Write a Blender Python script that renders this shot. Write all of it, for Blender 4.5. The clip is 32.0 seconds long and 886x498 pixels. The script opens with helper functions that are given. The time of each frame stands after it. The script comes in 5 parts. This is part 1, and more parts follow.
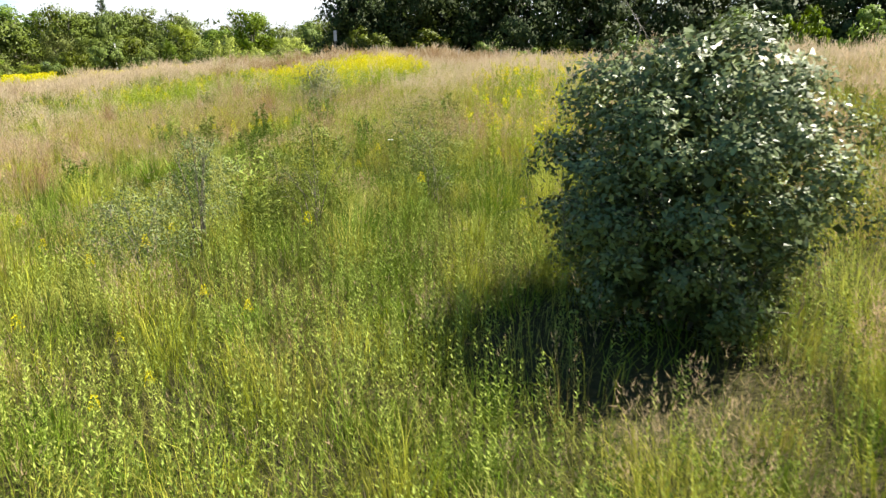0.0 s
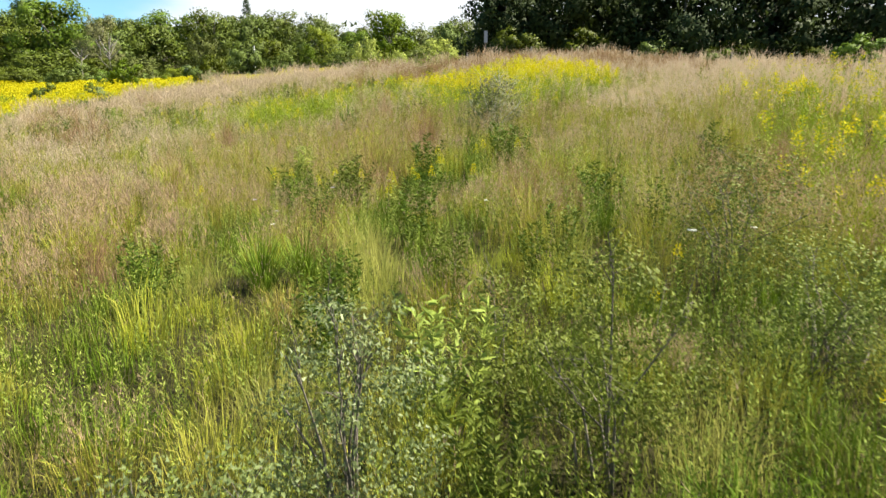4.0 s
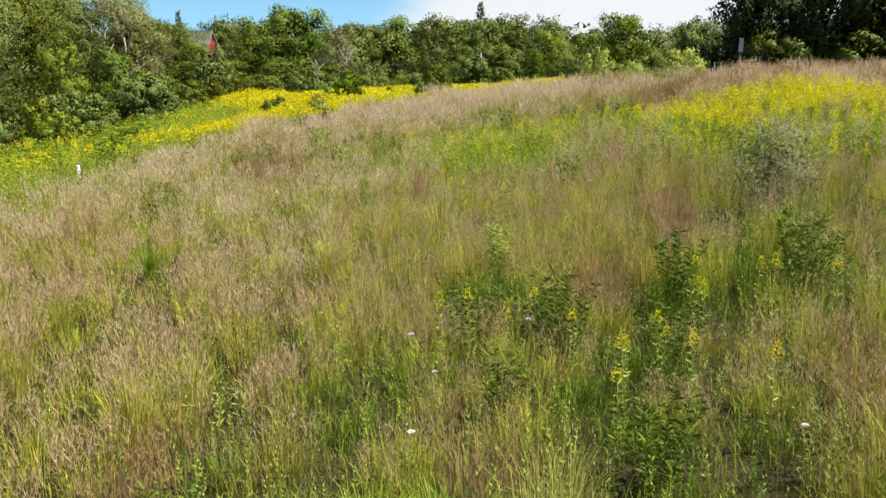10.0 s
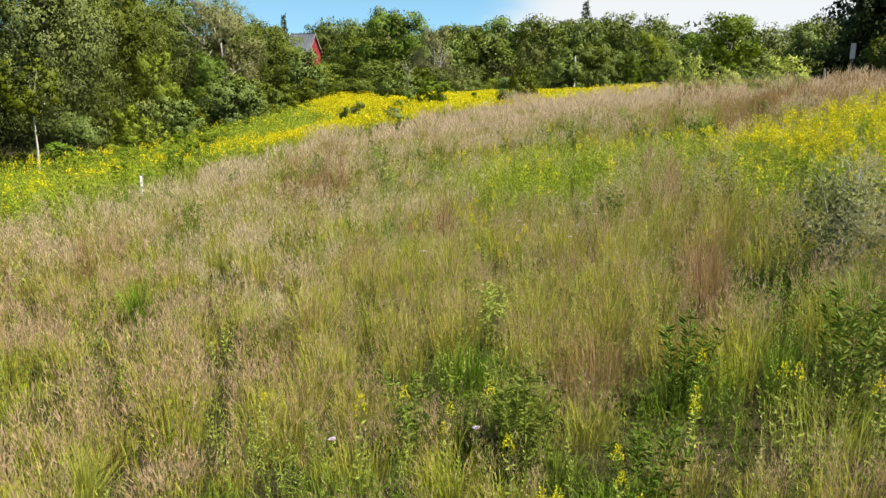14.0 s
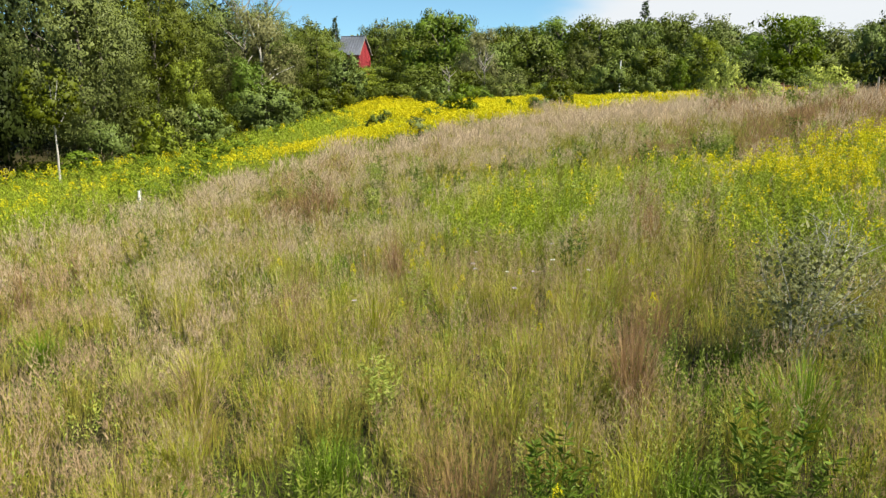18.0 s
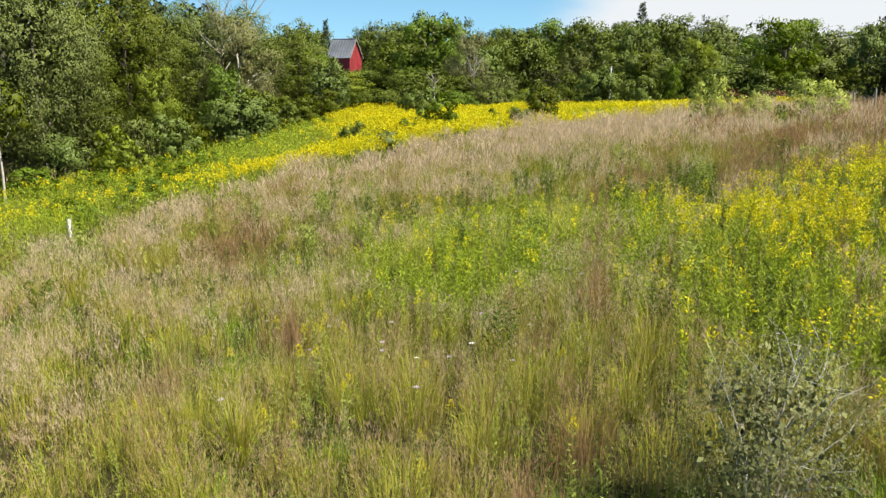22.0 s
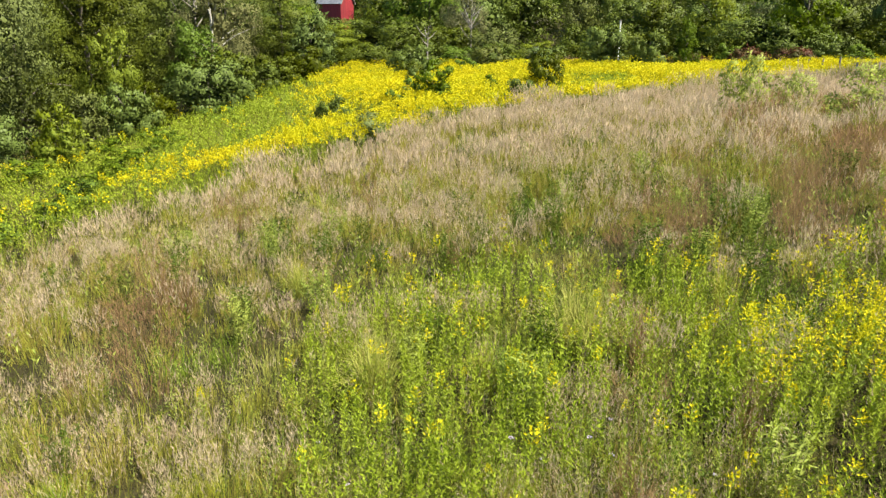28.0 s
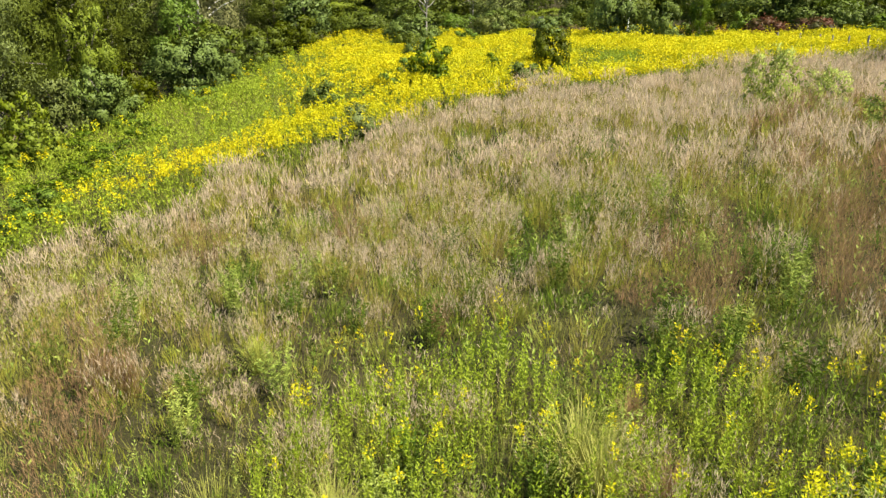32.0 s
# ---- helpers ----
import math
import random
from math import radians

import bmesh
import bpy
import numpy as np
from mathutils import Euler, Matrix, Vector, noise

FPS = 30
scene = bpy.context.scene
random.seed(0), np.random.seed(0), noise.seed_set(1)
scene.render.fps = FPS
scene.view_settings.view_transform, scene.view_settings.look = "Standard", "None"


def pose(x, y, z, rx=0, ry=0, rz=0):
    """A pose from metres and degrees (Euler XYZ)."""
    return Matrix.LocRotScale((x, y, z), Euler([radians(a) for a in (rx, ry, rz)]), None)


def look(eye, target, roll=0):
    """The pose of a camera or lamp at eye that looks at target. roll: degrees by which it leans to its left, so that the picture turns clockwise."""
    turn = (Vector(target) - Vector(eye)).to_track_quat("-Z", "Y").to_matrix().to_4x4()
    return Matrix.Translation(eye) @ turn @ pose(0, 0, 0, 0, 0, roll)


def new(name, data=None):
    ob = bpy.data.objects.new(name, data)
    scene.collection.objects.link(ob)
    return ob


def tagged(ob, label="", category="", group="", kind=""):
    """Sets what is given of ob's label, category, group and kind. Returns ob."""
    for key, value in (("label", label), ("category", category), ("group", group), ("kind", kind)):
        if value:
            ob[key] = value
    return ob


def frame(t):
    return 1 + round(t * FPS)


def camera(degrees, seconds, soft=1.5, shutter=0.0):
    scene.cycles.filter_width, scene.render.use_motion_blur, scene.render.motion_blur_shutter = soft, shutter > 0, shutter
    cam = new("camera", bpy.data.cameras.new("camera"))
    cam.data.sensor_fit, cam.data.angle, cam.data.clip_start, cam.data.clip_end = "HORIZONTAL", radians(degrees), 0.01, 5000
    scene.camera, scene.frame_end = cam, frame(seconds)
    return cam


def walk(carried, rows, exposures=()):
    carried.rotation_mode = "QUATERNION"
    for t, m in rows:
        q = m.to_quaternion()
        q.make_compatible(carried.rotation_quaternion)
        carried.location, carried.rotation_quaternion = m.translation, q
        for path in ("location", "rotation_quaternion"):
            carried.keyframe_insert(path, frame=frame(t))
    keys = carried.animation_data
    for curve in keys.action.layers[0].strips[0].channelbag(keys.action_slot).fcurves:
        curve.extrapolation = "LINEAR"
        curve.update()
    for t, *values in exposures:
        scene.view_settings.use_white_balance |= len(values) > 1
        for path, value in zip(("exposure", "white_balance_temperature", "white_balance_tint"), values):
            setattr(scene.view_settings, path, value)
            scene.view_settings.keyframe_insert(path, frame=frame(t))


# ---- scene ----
# ---------------- camera ----------------
cam = camera(61.7, 32.0, soft=1.4, shutter=0.35)
PATH = [
    (0.0, pose(0.000, 0.000, 0.000, 76.51, 0, -0.00)),
    (0.5, pose(-0.329, 0.702, -0.021, 76.54, 0, 0.08)),
    (1.0, pose(-0.664, 1.477, -0.029, 76.55, 0, 0.21)),
    (1.5, pose(-0.949, 2.298, 0.007, 76.56, 0, 0.38)),
    (2.0, pose(-1.243, 3.193, 0.061, 76.52, 0, 1.13)),
    (2.5, pose(-1.525, 4.081, 0.124, 76.51, 0, 3.25)),
    (3.0, pose(-1.801, 5.046, 0.161, 76.55, 0, 5.70)),
    (3.5, pose(-2.059, 5.967, 0.201, 76.59, 0, 8.00)),
    (4.0, pose(-2.231, 6.602, 0.273, 76.58, 0, 9.66)),
    (4.5, pose(-2.373, 7.125, 0.348, 76.58, 0, 11.23)),
    (6.5, pose(-2.990, 8.831, 0.518, 76.72, 0, 17.25)),
    (7.0, pose(-3.175, 9.243, 0.619, 76.72, 0, 18.74)),
    (7.5, pose(-3.286, 9.556, 0.680, 76.71, 0, 20.25)),
    (8.0, pose(-3.424, 9.879, 0.787, 76.68, 0, 21.71)),
    (8.5, pose(-3.520, 10.214, 0.873, 76.63, 0, 23.13)),
    (9.0, pose(-3.547, 10.517, 0.930, 76.68, 0, 24.42)),
    (9.5, pose(-3.511, 10.818, 0.983, 76.63, 0, 25.62)),
    (10.0, pose(-3.464, 11.104, 1.045, 76.60, 0, 26.77)),
    (10.5, pose(-3.400, 11.365, 1.113, 76.58, 0, 27.94)),
    (11.0, pose(-3.343, 11.694, 1.163, 76.57, 0, 29.17)),
    (11.5, pose(-3.271, 11.981, 1.217, 76.58, 0, 30.40)),
    (12.0, pose(-3.214, 12.252, 1.273, 76.56, 0, 31.50)),
    (12.5, pose(-3.135, 12.515, 1.331, 76.60, 0, 32.43)),
    (13.0, pose(-3.043, 12.752, 1.400, 76.56, 0, 33.23)),
    (13.5, pose(-2.969, 13.026, 1.458, 76.57, 0, 33.98)),
    (14.0, pose(-2.893, 13.309, 1.513, 76.55, 0, 34.72)),
    (14.5, pose(-2.810, 13.593, 1.562, 76.55, 0, 35.49)),
    (16.5, pose(-2.418, 14.862, 1.770, 76.56, 0, 38.67)),
    (17.0, pose(-2.328, 15.115, 1.801, 76.57, 0, 39.24)),
    (17.5, pose(-2.216, 15.411, 1.883, 76.57, 0, 39.24)),
    (18.0, pose(-2.123, 15.707, 1.996, 76.55, 0, 39.22)),
    (18.5, pose(-2.015, 16.010, 2.038, 76.57, 0, 39.22)),
    (19.0, pose(-1.989, 16.285, 2.112, 76.56, 0, 39.17)),
    (19.5, pose(-2.002, 16.623, 2.165, 76.55, 0, 39.17)),
    (20.0, pose(-2.095, 17.003, 2.208, 76.53, 0, 39.13)),
    (20.5, pose(-2.145, 17.371, 2.261, 76.56, 0, 39.14)),
    (21.0, pose(-2.275, 17.777, 2.341, 76.53, 0, 39.16)),
    (21.5, pose(-2.429, 18.185, 2.429, 76.55, 0, 39.16)),
    (22.0, pose(-2.557, 18.554, 2.566, 76.57, 0, 39.20)),
    (22.5, pose(-2.853, 19.023, 2.707, 76.44, 0, 39.14)),
    (23.0, pose(-3.066, 19.449, 2.832, 76.15, 0, 39.14)),
    (23.5, pose(-3.287, 19.853, 2.949, 75.79, 0, 39.14)),
    (24.0, pose(-3.510, 20.242, 3.071, 75.37, 0, 39.15)),
    (24.5, pose(-3.750, 20.591, 3.197, 74.97, 0, 39.16)),
    (25.0, pose(-4.006, 20.922, 3.318, 74.58, 0, 39.13)),
    (25.5, pose(-4.256, 21.268, 3.440, 74.20, 0, 39.13)),
    (27.5, pose(-5.286, 22.658, 3.837, 72.62, 0, 39.15)),
    (28.0, pose(-5.536, 23.005, 3.986, 72.18, 0, 39.15)),
    (28.5, pose(-5.793, 23.351, 4.143, 71.73, 0, 39.15)),
    (29.0, pose(-6.061, 23.703, 4.270, 71.34, 0, 39.17)),
    (29.5, pose(-6.312, 24.059, 4.393, 70.96, 0, 39.17)),
    (30.0, pose(-6.525, 24.405, 4.521, 70.58, 0, 39.21)),
    (30.5, pose(-6.696, 24.723, 4.656, 70.19, 0, 39.27)),
    (31.0, pose(-6.869, 25.024, 4.815, 69.77, 0, 39.33)),
    (31.5, pose(-7.030, 25.308, 4.980, 69.34, 0, 39.37)),
    (32.0, pose(-7.196, 25.600, 5.157, 68.89, 0, 39.43))
]
walk(cam, PATH, exposures=[(0.0, 1.90), (2.0, 1.92), (4.0, 1.66), (7.0, 1.42), (14.0, 1.36), (21.0, 1.32), (25.0, 1.46), (28.0, 1.56), (32.0, 1.56)])

# ---------------- light ----------------
SUN_AZ, SUN_EL = 76.0, 55.0           # degrees clockwise from +y, degrees up
sun_way = Vector((math.sin(radians(SUN_AZ)) * math.cos(radians(SUN_EL)),
                  math.cos(radians(SUN_AZ)) * math.cos(radians(SUN_EL)), math.sin(radians(SUN_EL))))
sun = new("sun", bpy.data.lights.new("sun", "SUN"))
sun.data.energy, sun.data.angle, sun.data.color = 5.0, radians(0.55), (1.0, 0.935, 0.80)
sun.matrix_world = look(sun_way * 60, (0, 0, 0))

world = bpy.data.worlds.new("summer_sky")
scene.world = world
world.use_nodes = True
wn, wl = world.node_tree.nodes, world.node_tree.links
wn.clear()
w_out = wn.new("ShaderNodeOutputWorld")
w_sky = wn.new("ShaderNodeTexSky")
w_sky.sky_type, w_sky.sun_disc = "NISHITA", False
w_sky.sun_elevation, w_sky.sun_rotation = radians(SUN_EL), radians(SUN_AZ)
w_bg = wn.new("ShaderNodeBackground")
w_sky.air_density, w_sky.dust_density, w_sky.ozone_density = 1.0, 0.1, 1.6
w_bg.inputs["Strength"].default_value = 0.062
w_lift = wn.new("ShaderNodeMapping")
w_lift.inputs["Location"].default_value = (0, 0, 0.10)
w_dir = wn.new("ShaderNodeTexCoord")
wl.new(w_dir.outputs["Generated"], w_lift.inputs["Vector"])
wl.new(w_lift.outputs["Vector"], w_sky.inputs["Vector"])
w_tint = wn.new("ShaderNodeMix")
w_tint.data_type, w_tint.blend_type = "RGBA", "MULTIPLY"
w_tint.inputs["Factor"].default_value = 1.0
w_tint.inputs[7].default_value = (0.80, 1.06, 1.06, 1)
wl.new(w_sky.outputs["Color"], w_tint.inputs[6])
wl.new(w_tint.outputs[2], w_bg.inputs["Color"])
# fair-weather cloud low over the horizon, broken by noise
w_tc = wn.new("ShaderNodeTexCoord")
w_map = wn.new("ShaderNodeMapping")
w_map.inputs["Scale"].default_value = (1.0, 1.0, 3.2)
wl.new(w_tc.outputs["Generated"], w_map.inputs["Vector"])
w_noise = wn.new("ShaderNodeTexNoise")
w_noise.inputs["Scale"].default_value, w_noise.inputs["Detail"].default_value = 2.3, 8.0
wl.new(w_map.outputs["Vector"], w_noise.inputs["Vector"])
w_dot = wn.new("ShaderNodeVectorMath")
w_dot.operation = "DOT_PRODUCT"
w_dot.inputs[1].default_value = (0.80, 0.60, -0.55)
wl.new(w_tc.outputs["Generated"], w_dot.inputs[0])
w_add = wn.new("ShaderNodeMath")
w_add.operation = "MULTIPLY_ADD"
w_add.inputs[1].default_value = 0.55
wl.new(w_noise.outputs["Fac"], w_add.inputs[0])
wl.new(w_dot.outputs["Value"], w_add.inputs[2])
w_ramp = wn.new("ShaderNodeMapRange")
w_ramp.interpolation_type = "SMOOTHSTEP"
w_ramp.inputs["From Min"].default_value, w_ramp.inputs["From Max"].default_value = 0.29, 0.45
w_ramp.inputs["To Max"].default_value = 0.93
wl.new(w_add.outputs["Value"], w_ramp.inputs["Value"])
w_cloud = wn.new("ShaderNodeBackground")
w_cloud.inputs["Color"].default_value, w_cloud.inputs["Strength"].default_value = (0.97, 0.985, 1.0, 1), 0.37
w_mix = wn.new("ShaderNodeMixShader")
wl.new(w_ramp.outputs["Result"], w_mix.inputs["Fac"])
wl.new(w_bg.outputs["Background"], w_mix.inputs[1])
wl.new(w_cloud.outputs["Background"], w_mix.inputs[2])
wl.new(w_mix.outputs["Shader"], w_out.inputs["Surface"])


# ---------------- materials ----------------
def material(name):
    m = bpy.data.materials.new(name)
    m.use_nodes = True
    n, l = m.node_tree.nodes, m.node_tree.links
    n.clear()
    return m, n, l, n.new("ShaderNodeOutputMaterial")


def mix_color(n, l, a, b, fac):
    x = n.new("ShaderNodeMix")
    x.data_type = "RGBA"
    for socket, value in ((x.inputs["Factor"], fac), (x.inputs[6], a), (x.inputs[7], b)):
        if isinstance(value, (tuple, list)):
            socket.default_value = (*value, 1)
        elif isinstance(value, (int, float)):
            socket.default_value = value
        else:
            l.new(value, socket)
    return x.outputs[2]


def noise_fac(n, l, scale, detail=3.0, lo=0.3, hi=0.7, vector=None):
    t = n.new("ShaderNodeTexNoise")
    t.inputs["Scale"].default_value, t.inputs["Detail"].default_value = scale, detail
    if vector is not None:
        l.new(vector, t.inputs["Vector"])
    r = n.new("ShaderNodeMapRange")
    r.inputs["From Min"].default_value, r.inputs["From Max"].default_value = lo, hi
    l.new(t.outputs["Fac"], r.inputs["Value"])
    return r.outputs["Result"], t.outputs["Fac"]


def leaf(name, dark, light, other, patch=0.35, through_=0.35, rough=0.6, per_thing=0.0, spec=0.12, vary=0.55):
    """Foliage: two tones by leaf, a third in drifts over the ground, light passing through."""
    m, n, l, out = material(name)
    geo = n.new("ShaderNodeNewGeometry")
    tone = n.new("ShaderNodeMapRange")
    tone.inputs["To Min"].default_value, tone.inputs["To Max"].default_value = 0.5 - vary / 2, 0.5 + vary / 2
    l.new(geo.outputs["Random Per Island"], tone.inputs["Value"])
    c = mix_color(n, l, dark, light, tone.outputs["Result"])
    drift, _ = noise_fac(n, l, patch, 4.0, 0.42, 0.62, geo.outputs["Position"])
    c = mix_color(n, l, c, other, drift)
    if per_thing:
        info = n.new("ShaderNodeObjectInfo")
        hsv = n.new("ShaderNodeHueSaturation")
        for key, lo, hi in (("Hue", 0.5 - 0.024 * per_thing, 0.5 + 0.006 * per_thing), ("Value", 1 - 0.35 * per_thing, 1 + 0.3 * per_thing),
                            ("Saturation", 1 + 0.15 * per_thing, 1 - 0.12 * per_thing)):
            r = n.new("ShaderNodeMapRange")
            r.inputs["To Min"].default_value, r.inputs["To Max"].default_value = lo, hi
            l.new(info.outputs["Random"], r.inputs["Value"])
            l.new(r.outputs["Result"], hsv.inputs[key])
        l.new(c, hsv.inputs["Color"])
        c = hsv.outputs["Color"]
    p = n.new("ShaderNodeBsdfPrincipled")
    p.inputs["Roughness"].default_value = rough
    p.inputs["Specular IOR Level"].default_value = spec
    l.new(c, p.inputs["Base Color"])
    t = n.new("ShaderNodeBsdfTranslucent")
    l.new(c, t.inputs["Color"])
    x = n.new("ShaderNodeMixShader")
    x.inputs["Fac"].default_value = through_
    l.new(p.outputs["BSDF"], x.inputs[1])
    l.new(t.outputs["BSDF"], x.inputs[2])
    l.new(x.outputs["Shader"], out.inputs["Surface"])
    return m


def solid(name, a, b, scale=6.0, rough=0.7, metal=0.0, bump=0.2, stretch=(1, 1, 1)):
    """Wood, bark, paint, sheet metal: two tones by noise, with relief."""
    m, n, l, out = material(name)
    tc = n.new("ShaderNodeTexCoord")
    mp = n.new("ShaderNodeMapping")
    mp.inputs["Scale"].default_value = stretch
    l.new(tc.outputs["Object"], mp.inputs["Vector"])
    f, raw = noise_fac(n, l, scale, 6.0, 0.35, 0.65, mp.outputs["Vector"])
    f2, _ = noise_fac(n, l, scale * 0.17, 3.0, 0.4, 0.7, mp.outputs["Vector"])
    c = mix_color(n, l, a, b, f)
    c = mix_color(n, l, c, tuple(0.6 * (u + v) / 2 for u, v in zip(a, b)), f2)
    p = n.new("ShaderNodeBsdfPrincipled")
    p.inputs["Roughness"].default_value, p.inputs["Metallic"].default_value = rough, metal
    l.new(c, p.inputs["Base Color"])
    bp = n.new("ShaderNodeBump")
    bp.inputs["Strength"].default_value, bp.inputs["Distance"].default_value = bump, 0.02
    l.new(raw, bp.inputs["Height"])
    l.new(bp.outputs["Normal"], p.inputs["Normal"])
    l.new(p.outputs["BSDF"], out.inputs["Surface"])
    return m


def soil():
    m, n, l, out = material("meadow_soil_and_thatch")
    geo = n.new("ShaderNodeNewGeometry")
    big, _ = noise_fac(n, l, 0.25, 4.0, 0.35, 0.65, geo.outputs["Position"])
    fine, raw = noise_fac(n, l, 14.0, 6.0, 0.3, 0.7, geo.outputs["Position"])
    c = mix_color(n, l, (0.020, 0.021, 0.008), (0.032, 0.025, 0.012), big)
    c = mix_color(n, l, c, (0.042, 0.038, 0.016), fine)
    p = n.new("ShaderNodeBsdfPrincipled")
    p.inputs["Roughness"].default_value = 0.95
    p.inputs["Specular IOR Level"].default_value = 0.05
    l.new(c, p.inputs["Base Color"])
    bp = n.new("ShaderNodeBump")
    bp.inputs["Strength"].default_value, bp.inputs["Distance"].default_value = 0.8, 0.06
    l.new(raw, bp.inputs["Height"])
    l.new(bp.outputs["Normal"], p.inputs["Normal"])
    l.new(p.outputs["BSDF"], out.inputs["Surface"])
    return m


M_SOIL = soil()
M_BLADE = leaf("grass_blade_green", (0.17, 0.20, 0.010), (0.42, 0.44, 0.036), (0.36, 0.335, 0.06), 0.9, 0.25)
M_LUSH = leaf("grass_blade_lush", (0.05, 0.105, 0.006), (0.17, 0.26, 0.016), (0.14, 0.19, 0.018), 0.9, 0.2)
M_STEM = leaf("grass_stem_straw", (0.18, 0.20, 0.02), (0.35, 0.32, 0.06), (0.31, 0.22, 0.07), 0.8, 0.25)
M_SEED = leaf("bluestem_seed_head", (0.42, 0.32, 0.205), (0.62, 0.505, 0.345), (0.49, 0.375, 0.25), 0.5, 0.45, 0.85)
# the seed heads' colour toned down, to match the brightness of the near ground
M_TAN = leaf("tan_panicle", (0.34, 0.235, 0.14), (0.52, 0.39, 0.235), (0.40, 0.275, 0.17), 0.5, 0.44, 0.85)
# olive kept dark to put the shadow low in the grass into colour
M_UNDER = leaf("low_growth", (0.085, 0.115, 0.009), (0.185, 0.22, 0.025), (0.16, 0.145, 0.035), 0.9, 0.2)
M_RUST = leaf("russet_grass", (0.20, 0.115, 0.06), (0.37, 0.24, 0.125), (0.28, 0.185, 0.08), 0.5, 0.35, 0.8)
M_PALE = leaf("pale_grass", (0.30, 0.31, 0.06), (0.48, 0.46, 0.13), (0.32, 0.35, 0.05), 0.5, 0.4, 0.7)
M_HERB = leaf("herb_leaf", (0.135, 0.185, 0.026), (0.29, 0.36, 0.065), (0.27, 0.31, 0.06), 0.7, 0.27)
M_ROD = leaf("goldenrod_leaf", (0.125, 0.18, 0.008), (0.28, 0.355, 0.024), (0.25, 0.31, 0.022), 0.7, 0.25)
M_WISPY = leaf("pale_shrub_leaf", (0.17, 0.22, 0.03), (0.40, 0.45, 0.11), (0.30, 0.35, 0.06), 0.7, 0.4, 0.55, 0.2)
M_HERB_DARK = leaf("dark_herb_leaf", (0.035, 0.065, 0.006), (0.10, 0.155, 0.012), (0.10, 0.125, 0.016), 0.6, 0.22)
M_GOLD = leaf("goldenrod_bloom", (0.44, 0.375, 0.004), (0.65, 0.56, 0.01), (0.48, 0.455, 0.008), 0.4, 0.35, 0.7)
M_ASTER = leaf("pale_violet_aster", (0.42, 0.34, 0.50), (0.65, 0.58, 0.70), (0.6, 0.5, 0.6), 0.5, 0.3, 0.7)
M_LACE = leaf("white_umbel", (0.72, 0.72, 0.66), (0.85, 0.85, 0.80), (0.78, 0.78, 0.7), 0.5, 0.25, 0.7)
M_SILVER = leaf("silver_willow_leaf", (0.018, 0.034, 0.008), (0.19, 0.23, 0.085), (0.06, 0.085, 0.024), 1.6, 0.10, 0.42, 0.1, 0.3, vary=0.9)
M_SAGE = leaf("small_silver_leaf", (0.06, 0.085, 0.025), (0.20, 0.235, 0.09), (0.11, 0.14, 0.04), 1.6, 0.15, 0.5, 0.1, 0.25, vary=0.8)
M_GREYBUSH = leaf("grey_green_leaf", (0.085, 0.095, 0.035), (0.23, 0.24, 0.10), (0.145, 0.155, 0.06), 1.2, 0.3, 0.6, 0.0, 0.2)
M_BUSH = leaf("bush_leaf", (0.06, 0.085, 0.014), (0.18, 0.215, 0.04), (0.12, 0.145, 0.026), 1.0, 0.2, 0.55, 0.25, vary=0.75)
M_BROAD = leaf("broadleaf_tree_leaf", (0.040, 0.062, 0.006), (0.110, 0.150, 0.020), (0.074, 0.104, 0.014), 0.22, 0.10, 0.5, 1.0, vary=0.35)
# the broadleaf green in a lighter copy, to match the lit wood edge
M_EDGE = leaf("lightened_edge_leaf", (0.042, 0.060, 0.006), (0.125, 0.160, 0.021), (0.080, 0.105, 0.016), 0.22, 0.10, 0.5, 0.8, vary=0.35)
M_GREYWILLOW = leaf("grey_willow_leaf", (0.10, 0.11, 0.035), (0.26, 0.26, 0.11), (0.17, 0.175, 0.07), 0.25, 0.3, 0.6, 0.3)
M_WILLOW = leaf("willow_tree_leaf", (0.05, 0.066, 0.014), (0.15, 0.178, 0.044), (0.098, 0.12, 0.03), 0.25, 0.12, 0.5, 0.5, vary=0.45)
M_BRIGHT = leaf("locust_leaf", (0.036, 0.075, 0.005), (0.14, 0.21, 0.016), (0.095, 0.145, 0.012), 0.3, 0.28, 0.5, 0.5)
M_YELLOWING = leaf("yellowing_leaf", (0.08, 0.125, 0.008), (0.22, 0.26, 0.025), (0.15, 0.19, 0.016), 0.4, 0.35, 0.5, 0.4)
M_RED = leaf("sumac_red_leaf", (0.06, 0.03, 0.012), (0.14, 0.055, 0.03), (0.07, 0.07, 0.02), 0.5, 0.3, 0.5, 0.5)
M_FAR = leaf("far_wood_leaf", (0.032, 0.054, 0.010), (0.095, 0.13, 0.022), (0.065, 0.088, 0.02), 0.06, 0.15)
# broadleaf green darkened to stand in for shade and backlight
M_SHADETONE = leaf("shade_toned_leaf", (0.012, 0.022, 0.004), (0.036, 0.054, 0.010), (0.022, 0.034, 0.007), 0.3, 0.06, 0.6, 0.6, vary=0.4)
M_CONIFER = leaf("spruce_needle", (0.012, 0.026, 0.010), (0.035, 0.06, 0.02), (0.025, 0.04, 0.015), 0.3, 0.15, 0.6, 0.4)
M_BARK = solid("bark", (0.10, 0.085, 0.065), (0.20, 0.17, 0.135), 5.0, 0.9, 0, 0.8, (6, 6, 1))
M_PALEBARK = solid("pale_bark", (0.34, 0.32, 0.28), (0.50, 0.48, 0.42), 4.0, 0.8, 0, 0.4, (1, 1, 5))
M_TWIG = solid("grey_twig", (0.09, 0.075, 0.055), (0.19, 0.16, 0.125), 8.0, 0.85, 0, 0.4)
